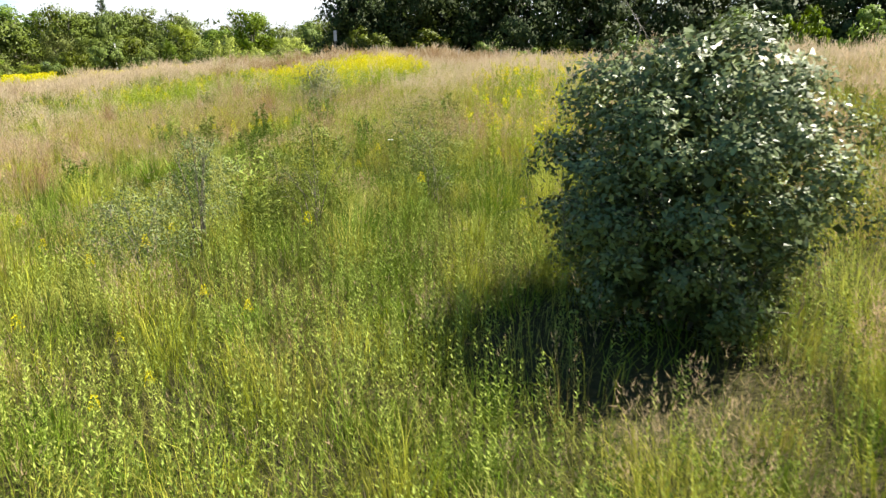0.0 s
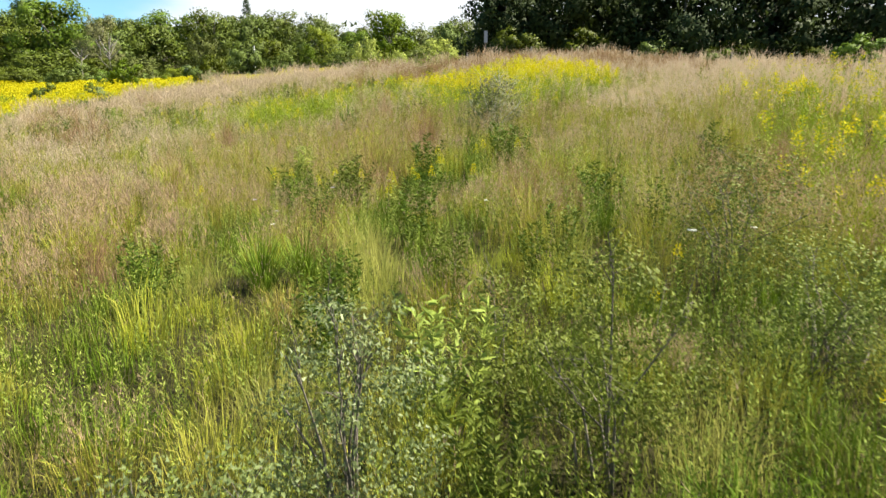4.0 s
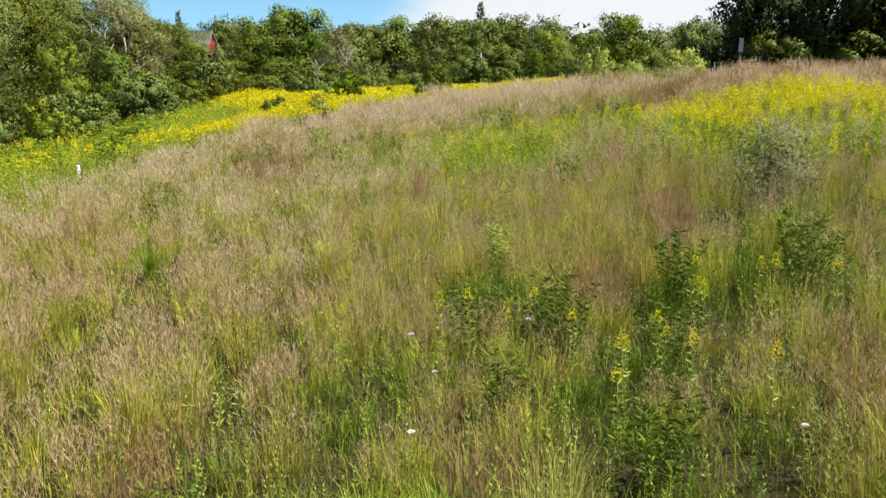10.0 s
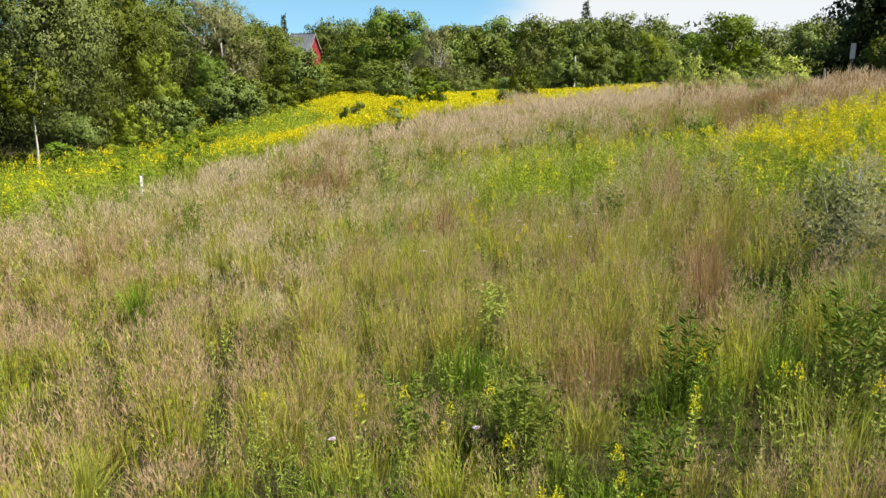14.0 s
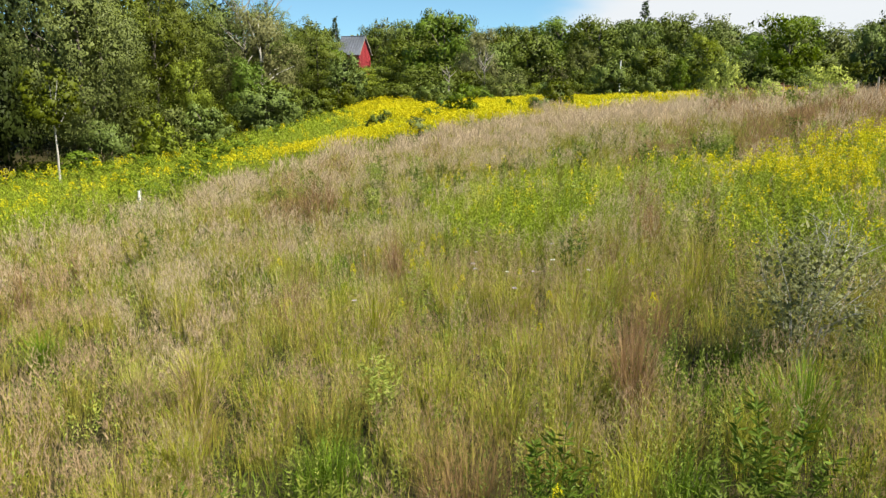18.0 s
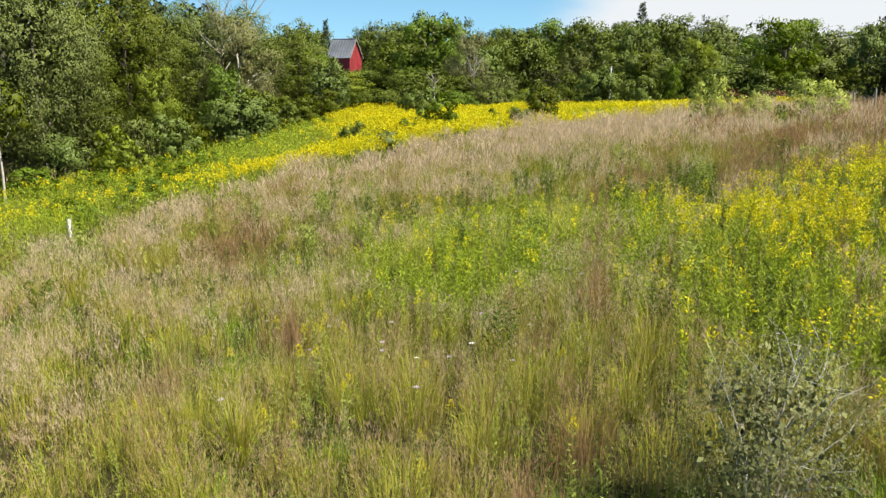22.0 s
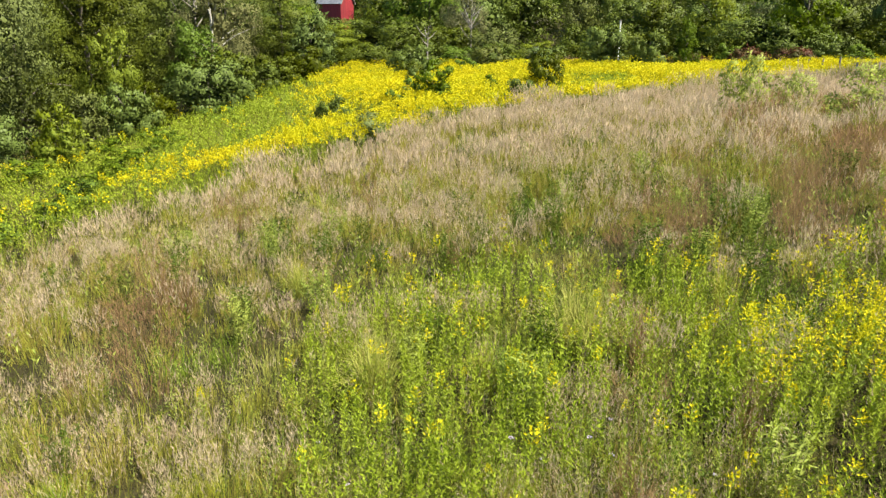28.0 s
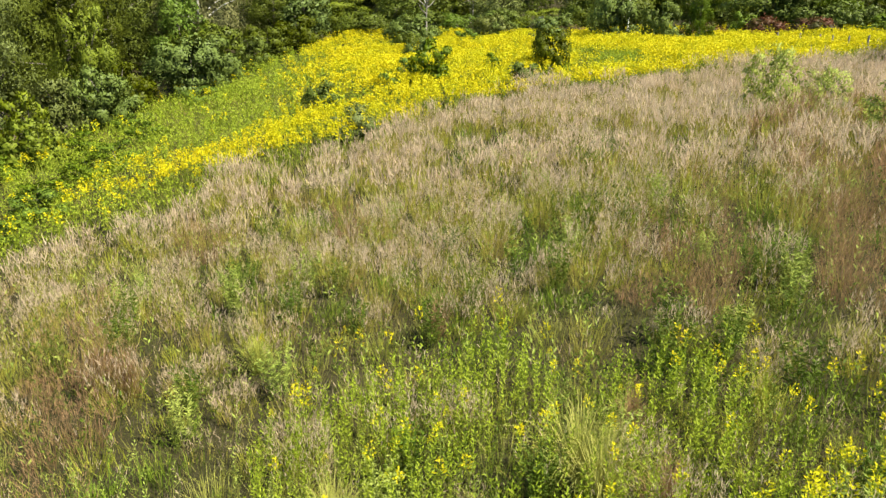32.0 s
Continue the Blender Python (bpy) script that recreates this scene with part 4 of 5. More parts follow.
kind_of_tree("willow_shrub", 2, M_WILLOW, "rounded grey-green willow shrub at the edge of the wood", 3.0, 2.0, 0.05, low=0.05, lobes=48, boughs=7, fine=True, count=5200, size=0.17, slim=0.55, limbs=4)
kind_of_tree("bright_shrub", 2, M_BRIGHT, "leafy bright green shrub", 3.0, 1.6, 0.04, low=0.05, lobes=40, boughs=7, count=2300, size=0.18, limbs=4)
kind_of_tree("yellow_shrub", 1, M_YELLOWING, "shrub with yellow-green leaves by the wood", 3.0, 1.6, 0.04, low=0.12, lobes=14, count=1500, size=0.24, limbs=3)
kind_of_tree("pale_shrub", 2, M_WISPY, "wispy pale green shrub on the hilltop", 3.0, 1.6, 0.03, low=0.15, lobes=18, count=3000, size=0.15, slim=0.45, limbs=4, core=0.0)
kind_of_tree("sumac", 1, M_RED, "low shrub with dull red leaves", 2.0, 1.6, 0.04, low=0.2, lobes=14, count=1300, size=0.24, slim=0.4, limbs=3)
used = {}


def tree(kind, x, y, h, r, turn=None, category=None, z=None):
    """A tree or shrub of that height and crown radius."""
    label, height, radius, made = KINDS[kind]
    used[kind] = used.get(kind, 0) + 1
    me, wood = made[used[kind] % len(made)]
    turn = (used[kind] * 1.93 + x) % 6.28 if turn is None else turn
    z = gz(x, y) if z is None else z
    word = "shrub" if "shrub" in kind or kind == "sumac" else "tree"
    ob = empty_thing(kind, x, y, z - 0.05, label, category or word, "trees of the wood" if word == "tree" else "shrubs at the wood's edge", turn, (r / radius, r / radius, h / height))
    part_mesh("trunk", wood[0], ob)
    for w in wood[1:]:
        part_mesh("limb", w, ob)
    part_mesh("crown", me, ob)
    return ob


def far_h(x, y, h):
    return max(3.5, h - float(rise(x, y)))


# wood on the low ground, nearest trees; darkened crowns stand for the hollow under the willow
for kind, x, y, h, r in (
        ("edge_willow", -49.2, 38.0, 14.0, 4.9), ("shade_toned_tree", -54.5, 29.5, 14.5, 4.6), ("edge_tree", -57.6, 43.6, 15.0, 4.5),
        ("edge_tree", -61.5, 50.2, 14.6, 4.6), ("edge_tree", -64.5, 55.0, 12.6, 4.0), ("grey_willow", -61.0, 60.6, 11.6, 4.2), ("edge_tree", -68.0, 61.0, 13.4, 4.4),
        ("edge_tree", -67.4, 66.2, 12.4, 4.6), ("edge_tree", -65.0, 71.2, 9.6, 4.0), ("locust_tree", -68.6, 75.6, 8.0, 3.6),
        ("shade_toned_tree", -50.5, 31.8, 11.5, 3.6), ("yellowing_tree", -51.4, 46.8, 7.2, 2.2), ("locust_tree", -58.8, 57.4, 6.8, 2.4), ("broad_tree", -62.0, 72.4, 6.4, 2.8)):
    tree(kind, x, y, h, r)
# second row, which closes the wood behind, its shade put into dark leaves
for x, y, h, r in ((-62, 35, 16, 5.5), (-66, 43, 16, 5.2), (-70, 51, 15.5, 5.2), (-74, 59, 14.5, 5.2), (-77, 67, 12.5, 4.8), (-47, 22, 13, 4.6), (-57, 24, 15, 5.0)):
    tree("shade_toned_tree", x, y, h, r)
for kind, x, y, h, r in (
        ("shrub", -47.4, 45.2, 3.6, 2.3), ("shrub", -56.0, 57.6, 4.0, 3.6), ("yellow_shrub", -44.6, 40.0, 3.2, 1.4),
        ("shrub", -60.0, 70.1, 3.2, 2.7), ("shrub", -61.4, 76.8, 2.8, 2.6), ("shrub", -50.6, 52.6, 4.0, 3.0), ("shrub", -52.6, 55.6, 3.6, 2.6), ("willow_shrub", -47.4, 42.6, 3.6, 2.0),
        ("shrub", -58.1, 64.4, 3.0, 2.6), ("shrub", -46.5, 37.8, 3.2, 1.9),
        ("bright_shrub", -52.0, 54.4, 1.9, 1.8), ("shrub", -50.5, 48.2, 3.2, 2.2), ("shrub", -55.2, 61.0, 2.7, 1.9),
        ("bright_shrub", -41.6, 41.0, 1.2, 1.3), ("bright_shrub", -40.6, 36.6, 1.3, 1.4), ("bright_shrub", -42.4, 34.4, 1.7, 1.6), ("yellow_shrub", -41.2, 38.8, 2.3, 1.4), ("bright_shrub", -40.2, 34.6, 1.0, 1.2), ("shrub", -44.4, 33.4, 1.3, 1.9), ("bright_shrub", -43.2, 31.0, 1.0, 1.7), ("shrub", -45.6, 36.0, 1.5, 1.8), ("shrub", -44.6, 29.4, 1.2, 1.8), ("bright_shrub", -44.2, 45.0, 1.1, 1.2), ("bright_shrub", -48.0, 51.6, 1.2, 1.5), ("bright_shrub", -31.6, 33.6, 1.0, 1.0), ("bright_shrub", -33.2, 35.4, 1.1, 1.1), ("bright_shrub", -34.9, 36.4, 1.0, 1.2),
        ("bright_shrub", -36.4, 38.8, 1.2, 1.2), ("bright_shrub", -38.2, 41.0, 1.1, 1.3), ("bright_shrub", -30.6, 31.4, 0.9, 0.9), ("bright_shrub", -40.6, 44.0, 1.1, 1.2), ("bright_shrub", -33.0, 32.0, 1.0, 1.1)):
    tree(kind, x, y, h, r)
# rising wood behind the goldenrod: trees that stand out by shape or colour
for kind, x, y, h, r in (
        ("broad_tree", -92.8, 117.5, 12.3, 3.8), ("broad_tree", -86.0, 115.5, 11.0, 4.1), ("locust_tree", -74.8, 105.0, 14.2, 6.6),
        ("grey_willow", -66.5, 103.0, 11.4, 3.6), ("spruce", -117.7, 122.8, 14.8, 1.8), ("broad_tree", -121.8, 138.2, 14.9, 4.0),
        ("broad_tree", -71.5, 147.9, 14.4, 5.4), ("locust_tree", -31.2, 88.0, 5.6, 1.3), ("yellowing_tree", -37.7, 112.7, 9.1, 4.2),
        ("locust_tree", -27.5, 110.6, 11.4, 5.0), ("broad_tree", -22.5, 130.0, 10.4, 3.2), ("broad_tree", -51.2, 126.7, 8.5, 4.6), ("broad_tree", -17.6, 129.0, 9.1, 3.4)):
    tree(kind, x, y, far_h(x, y, h), r)
# and behind one another up the slope, rows fitted to the camera's view: distance, height of the tops, crown radius,
# step
wr = np.random.default_rng(71)
for dist, top, rad, pitch in ((88, 0.7, 3.2, 4.4), (101, 3.0, 5.0, 6.6), (122, 6.4, 6.2, 8.4), (158, 11.3, 7.6, 11.0), (230, 17.8, 9.6, 15.0)):
    for az in np.arange(-48.5, -6.0 if dist > 120 else -11.0, math.degrees(pitch / dist)):
        b = radians(az + wr.uniform(-0.3, 0.3) * math.degrees(pitch / dist))
        d = dist * wr.uniform(0.95, 1.05)
        x, y = -2 + d * math.sin(b), 16.3 + d * math.cos(b)
        if dist < 92 and (x > -40 or x < -60) or math.hypot(x + 112, y - 122) < 9:
            continue
        tall = top + wr.normal(0, 0.007 * d)
        if abs(math.degrees(b) + 46.0) < 2.6 and d < 160:
            tall = min(tall, 2.0 + 0.010 * d)          # kept low so the barn shows over them from the camera
        kind = str(wr.choice(["dome_tree", "dome_willow", "locust_tree", "yellowing_tree"], p=[0.62, 0.20, 0.13, 0.05]))
        tree(kind, x, y, max(2.6, tall - gz(x, y)), rad * wr.uniform(0.75, 1.25))
for kind, x, y, h, r in (
        ("shrub", -37.2, 84.6, 4.4, 2.6), ("shrub", -33.6, 86.5, 4.0, 2.4), ("shrub", -47, 92, 2.6, 2.4), ("shrub", -52, 88, 2.7, 2.6),
        ("shrub", -57.5, 83, 2.8, 2.8), ("sumac", -33.0, 94.0, 1.8, 2.2), ("sumac", -28.5, 96.0, 2.2, 2.4), ("sumac", -25.0, 98.0, 2.0, 2.2), ("sumac", -43.0, 88.0, 1.5, 1.8), ("sumac", -32.6, 90.0, 1.6, 1.5),
        ("bright_shrub", -31.0, 98.0, 2.8, 1.8), ("shrub", -22.5, 103.0, 3.0, 2.6), ("shrub", -16.0, 104.0, 3.4, 2.8), ("bright_shrub", -20.0, 100.5, 2.4, 2.0),
        ("shrub", -50.6, 74.5, 3.2, 2.6), ("shrub", -53.8, 79.0, 3.6, 2.8), ("willow_shrub", -48.2, 82.0, 3.0, 2.4)):
    tree(kind, x, y, h, r)
# far trees that stand up on the skyline
for kind, x, y, h, r in (
        ("broad_tree", -139.9, 217.5, 18.6, 3.8), ("broad_tree", -144.6, 238.8, 20.5, 4.1), ("broad_tree", -131.4, 230.8, 20.4, 4.9),
        ("spruce", -119.6, 271.7, 28.2, 4.3), ("broad_tree", -115.5, 250.0, 22.0, 6.9), ("broad_tree", -78.1, 205.2, 15.7, 4.6),
        ("broad_tree", -102.6, 135.1, 17.9, 4.4), ("broad_tree", -76.6, 231.5, 17.7, 5.9), ("broad_tree", -69.1, 250.1, 17.8, 7.0)):
    tree(kind, x, y, far_h(x, y, h), r)
# wood behind the hilltop fence, its backlit darkness put into the leaf colour
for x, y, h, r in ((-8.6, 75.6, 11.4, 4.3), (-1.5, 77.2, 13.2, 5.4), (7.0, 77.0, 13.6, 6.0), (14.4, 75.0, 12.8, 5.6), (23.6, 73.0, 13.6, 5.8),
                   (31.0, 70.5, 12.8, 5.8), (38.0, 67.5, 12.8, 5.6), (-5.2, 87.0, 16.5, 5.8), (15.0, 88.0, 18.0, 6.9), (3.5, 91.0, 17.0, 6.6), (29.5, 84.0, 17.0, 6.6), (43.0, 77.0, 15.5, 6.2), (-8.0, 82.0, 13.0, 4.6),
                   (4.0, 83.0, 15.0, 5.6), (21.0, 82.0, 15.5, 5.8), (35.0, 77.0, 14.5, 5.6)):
    tree("shade_toned_tree", x, y, h, r)
for x, y, h, r in ((-7.0, 73.0, 4.0, 3.0), (-1.5, 73.5, 4.2, 3.2), (4.5, 73.0, 4.0, 3.2), (10.5, 72.0, 4.2, 3.2), (17.0, 70.5, 4.0, 3.2), (23.5, 68.5, 4.2, 3.2), (30.0, 66.0, 4.2, 3.2)):
    tree("shrub", x, y, h, r)
for kind, x, y, h, r in (("bright_shrub", 5.6, 50.6, 1.9, 1.3), ("bright_shrub", 16.3, 43.8, 3.8, 2.2), ("bright_shrub", 19.4, 41.8, 4.0, 1.8),
                         ("bright_shrub", 22.1, 39.9, 3.6, 2.0), ("bright_shrub", 12.1, 47.7, 2.6, 1.7), ("bright_shrub", 25.5, 41, 4.2, 2.2)):
    tree(kind, x, y, h, r)
# loose shrubs in the goldenrod and on the hill
for kind, x, y, h, r in (("bright_shrub", -34.6, 58.2, 3.1, 1.6), ("shrub", -36.3, 51.3, 1.9, 1.1), ("willow_shrub", -30.4, 47.8, 1.6, 1.5),
                         ("shrub", -28.9, 58.6, 1.9, 1.3), ("shrub", -31.3, 65.0, 3.0, 1.6), ("pale_shrub", -15.4, 54.4, 3.1, 1.15),
                         ("pale_shrub", -10.6, 53.0, 2.5, 1.5), ("shrub", -42.5, 66.0, 2.2, 1.3), ("pale_shrub", -13.8, 55.5, 2.2, 1.0), ("bright_shrub", -37.0, 58.5, 1.8, 1.0),
                         ("bright_shrub", -36.0, 55.6, 1.6, 0.9), ("shrub", -41.0, 80.0, 2.7, 1.9), ("bright_shrub", -35.0, 64.2, 1.5, 0.9), ("bright_shrub", -45.5, 75.0, 2.2, 1.5), ("shrub", -47.0, 70.0, 2.1, 1.4)):
    tree(kind, x, y, h, r)

# far woods over the hills
far = Pile()
fr = np.random.default_rng(77)
cnt = 0
while cnt < 900:
    a, d = fr.uniform(-1.35, 1.0), 108 * (11.0 ** fr.random())
    x, y = -3 + d * math.sin(a), 15 + d * math.cos(a)
    if d < 170 and -14 < x < 60 or d < 270 and -0.85 < a < -0.08:
        continue
    cnt += 1
    s = fr.uniform(0.7, 1.2)
    if math.atan2(-x - 2, y - 16) > 0.66 and math.atan2(-x - 2, y - 16) < 0.86 and d < 330:
        continue
    h, r, k = (6.3 if d < 260 else 8.5) * s, 4.6 * s * (1 + d / 900), int(150 if d < 220 else 70)
    c = np.array([x, y, gz(x, y) + 0.55 * h])
    q = fr.normal(size=(k, 3))
    q[:, 2] = np.abs(q[:, 2]) * 1.1 - 0.35
    q /= np.linalg.norm(q, axis=1)[:, None]
    at = c + q * np.array([r, r, h * 0.5]) * (0.75 + 0.3 * fr.random((k, 1)) + 0.15 * np.sin(5 * q[:, :1] + cnt))
    size = (0.9 if d < 220 else 1.6) * (1 + d / 700)
    leaves(far, at, q + fr.normal(0, 0.6, (k, 3)), size * fr.uniform(0.6, 1.3, k), size * 0.6 * fr.uniform(0.6, 1.2, k), 0, None, True)
    far.add_mesh(c + BALL_V * np.array([r, r, h * 0.5]) * 0.6, BALL_F, 0)
tagged(new("far_woods", far.done("far_woods", [M_FAR])), "distant broadleaf woods on the hills", "woods", "", "stuff")


# ---------------- bushes beside the walk ----------------
def bush(name, x, y, h, r, mat, label, seed_, count, leaf_len, slim=0.35, stems=9, low=0.2, lobes=24, girth=0.022, shell=0.35, bare=0.0, core=0.0, boughs=0, flare=0.0, wood=None):
    """A many-stemmed bush: stems fan from the base to lobes of leaves."""
    ob = empty_thing(name, x, y, gz(x, y) - 0.04, label, "bush")
    me, c = crown_mesh(name + "_leaves", seed_, mat, h, r, low, lobes, count, leaf_len, slim, shell=shell, core=core, boughs=boughs, flare=flare, fine=True, soft=0.55 if boughs else 0.35)
    rr = np.random.default_rng(seed_ + 9)
    order = rr.permutation(len(c))[:stems]
    for i in order:
        e = c[i] * (1.0 + bare)
        b = np.array([e[0] * 0.08 + rr.normal(0, 0.05), e[1] * 0.08 + rr.normal(0, 0.05), -0.05])
        m = b * 0.55 + e * 0.45 + np.array([-e[0] * 0.12, -e[1] * 0.12, 0.12 * h])
        pieces = [tube(np.stack([b, b * 0.5 + m * 0.5, m, m * 0.45 + e * 0.55, e]), girth * np.array([1, 0.9, 0.7, 0.45, 0.15]), 5)]
        for _ in range(4):
            t = rr.uniform(0.45, 0.9)
            s = m + (e - m) * t
            pieces.append(tube(np.stack([s, s + (e - b) * 0.12 + rr.normal(0, 0.09 * r, 3), s + (e - b) * 0.2 + rr.normal(0, 0.17 * r, 3)]), girth * np.array([0.4, 0.25, 0.08]), 4))
        v, f = joined(pieces)
        part_mesh("stem", mesh_of(name + "_stem", v, f, [wood or M_TWIG], smooth=True), ob)
    part_mesh("foliage", me, ob)
    return ob


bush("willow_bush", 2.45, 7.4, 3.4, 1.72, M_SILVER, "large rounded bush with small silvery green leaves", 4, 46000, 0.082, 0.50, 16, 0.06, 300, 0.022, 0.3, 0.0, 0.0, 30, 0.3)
bush("silver_bush", -3.35, 10.1, 1.75, 0.55, M_SAGE, "slender bush with silvery green leaves in tall grass", 5, 5200, 0.044, 0.36, 9, 0.3, 26, 0.012)
bush("silver_bush", -3.75, 9.0, 1.3, 0.85, M_SAGE, "low spreading silvery bush in tall grass", 8, 6400, 0.045, 0.36, 10, 0.3, 26, 0.010)
bush("sallow_bush", -1.9, 11.1, 1.75, 0.65, M_BUSH, "open light green bush in tall grass", 12, 5600, 0.044, 0.42, 9, 0.25, 26, 0.012)
bush("sallow_bush", -2.75, 12.2, 1.1, 0.6, M_BUSH, "low leafy green bush in tall grass", 14, 4200, 0.05, 0.42, 7, 0.15, 20, 0.010)
bush("sallow_bush", -0.2, 12.6, 1.3, 0.8, M_BUSH, "open light green bush among goldenrod", 16, 5400, 0.045, 0.42, 8, 0.25, 24, 0.012)
bush("sallow_bush", -0.4, 14.9, 1.6, 1.15, M_BUSH, "broad open bush with small yellowish green leaves", 17, 8200, 0.045, 0.42, 11, 0.2, 34, 0.012)
bush("grey_bush", -4.15, 24.9, 2.0, 1.12, M_GREYBUSH, "half-bare bush with small grey-green leaves and pale twigs", 21, 11500, 0.036, 0.42, 18, 0.2, 120, 0.010, 0.2, 0.10, 0.0, 15, 0.1, M_PALEBARK)


# ---------------- birch, snag and other single trees ----------------
def slim_tree(x, y, h, label, bark, mat, seed_, crown_low, r, count):
    ob = empty_thing("young_birch", x, y, gz(x, y) - 0.05, label, "tree")
    me, c = crown_mesh("birch_crown", seed_, mat, h, r, crown_low, 18, count, 0.17, 0.5)
    t = trunk_meshes("birch", seed_, c, h, 0.07, bark, 4, 0.06)
    part_mesh("trunk", t[0], ob, "smooth whitish trunk")
    for m in t[1:]:
        part_mesh("limb", m, ob)
    part_mesh("crown", me, ob)


slim_tree(-41.5, 32.7, 6.6, "young tree with a thin whitish trunk at the wood's edge", M_PALEBARK, M_BROAD, 61, 0.5, 1.6, 1900)


def dead_tree(x, y, h, seed_, label, boughs=6):
    ob = empty_thing("dead_tree", x, y, gz(x, y) - 0.05, label, "dead tree")
    r = np.random.default_rng(seed_)
    v, f = tube(np.array([(0, 0, -0.2), (0.1, 0, h * 0.3), (0.05, 0.1, h * 0.6), (0.2, 0.1, h)]), np.array([0.12, 0.10, 0.07, 0.02]), 7)
    part_mesh("trunk", mesh_of("dead_trunk", v, f, [M_POST], smooth=True), ob)
    for k in range(boughs):
        z = h * r.uniform(0.35, 0.85)
        a = k * 2.4
        e = np.array([math.cos(a) * h * 0.22, math.sin(a) * h * 0.22, z + h * r.uniform(0.15, 0.3)])
        v, f = tube(np.stack([(0.08, 0.05, z), e * 0.5 + np.array([0, 0, z * 0.5 - 0.1]), e]), np.array([0.06, 0.045, 0.012]), 5)
        part_mesh("branch", mesh_of("dead_branch", v, f, [M_POST], smooth=True), ob)


dead_tree(-52.0, 77.6, 4.6, 4, "bare pale dead tree in front of dark shrubs")
dead_tree(-64.8, 61.6, 12.6, 12, "bare grey dead tree standing among leafy trees", 16)
dead_tree(-67.2, 66.4, 13.2, 14, "bare grey dead tree standing among leafy trees", 14)
dead_tree(-60.8, 96.0, 7.4, 15, "bare grey dead shrub tree above the bushes", 12)
dead_tree(-32.0, 118.0, 11.0, 17, "thin bare dead tree against the sky", 8)
dead_tree(-16.5, 118.0, 9.5, 10, "thin bare dead tree against the sky")

# ---------------- posts, nest box, marker tube ----------------
FENCE_LINE = np.array([(-25, 88), (-21.6, 84.7), (-14, 71), (-6, 57.5), (4, 55.0), (14, 51.5), (26, 46)], float)
seg = np.concatenate([[0], np.cumsum(np.linalg.norm(np.diff(FENCE_LINE, axis=0), axis=1))])
fence = empty_thing("fence", -6, 57.5, gz(-6, 57.5), "row of weathered wooden fence posts along the hilltop", "fence")
post_meshes = []
for i in range(3):
    v, f = tube(np.array([(0, 0, -0.3), (0, 0, 0.6), (0.02 * i, 0, 1.45), (0.02 * i, 0, 1.55)]), np.array([0.065, 0.06, 0.055, 0.04]), 8)
    post_meshes.append(mesh_of("fence_post", v, f, [M_POST], smooth=True))
for i, s in enumerate(np.arange(0, seg[-1], 3.1)):
    x, y = (float(np.interp(s, seg, FENCE_LINE[:, k])) for k in range(2))
    p = part_mesh("post", post_meshes[i % 3], fence)
    p.matrix_basis = Matrix.LocRotScale((x + 6, y - 57.5, gz(x, y) - gz(-6, 57.5)), Euler((random.uniform(-0.05, 0.05), random.uniform(-0.05, 0.05), i)), (1, 1, random.uniform(0.9, 1.12)))
for k, h in enumerate((0.75, 1.3)):
    pts = []
    for s in np.arange(0, seg[-1], 1.55):
        x, y = (float(np.interp(s, seg, FENCE_LINE[:, j])) for j in range(2))
        pts.append((x + 6, y - 57.5, gz(x, y) - gz(-6, 57.5) + h))
    v, f = tube(np.array(pts), np.full(len(pts), 0.004), 4)
    part_mesh("wire", mesh_of("fence_wire", v, f, [M_DARKSTEEL]), fence, "thin dark wire")

sign = empty_thing("sign_post", -7.9, 56.4, gz(-7.9, 56.4), "dark steel post with a narrow grey plate", "sign post", rz=0.35)
v, f = tube(np.array([(0, 0, -0.3), (0, 0, 1.2), (0, 0, 2.75)]), np.array([0.05, 0.05, 0.045]), 8)
part_mesh("post", mesh_of("sign_pole", v, f, [M_DARKSTEEL], smooth=True), sign)
part("plate", box_bm(0.24, 0.03, 0.75, 0, -0.06, 2.45, 0.008), M_ROOF, sign, "narrow grey plate")

nest = empty_thing("nest_box", -41.8, 80.5, gz(-41.8, 80.5), "white wooden nest box on a thin pole", "nest box", rz=0.7)
v, f = tube(np.array([(0, 0, -0.3), (0, 0, 1.0), (0, 0, 2.15)]), np.array([0.03, 0.03, 0.03]), 7)
part_mesh("pole", mesh_of("nest_pole", v, f, [M_DARKSTEEL], smooth=True), nest)
box = part("box", box_bm(0.42, 0.36, 0.42, 0, 0, 2.32, 0.01), M_WHITE, nest)
part("roof", box_bm(0.52, 0.48, 0.04, 0, 0, 2.56, 0.008), M_DARK, nest, "dark overhanging roof")
part("entrance", box_bm(0.10, 0.02, 0.12, 0, -0.185, 2.36, 0.004), M_DARK, box)

mast = empty_thing("white_pole", -37.6, 88.0, gz(-37.6, 88.0), "slim white pole standing among the shrubs", "pole")
v, f = tube(np.array([(0, 0, -0.3), (0, 0, 2.5), (0, 0, 4.75)]), np.array([0.08, 0.08, 0.07]), 8)
part_mesh("shaft", mesh_of("white_shaft", v, f, [M_WHITE], smooth=True), mast)
v, f = tube(np.array([(0, 0, 4.75), (0, 0, 4.79), (0, 0, 4.82)]), np.array([0.10, 0.10, 0.02]), 8)
part_mesh("cap", mesh_of("white_cap", v, f, [M_POST], smooth=True), mast)

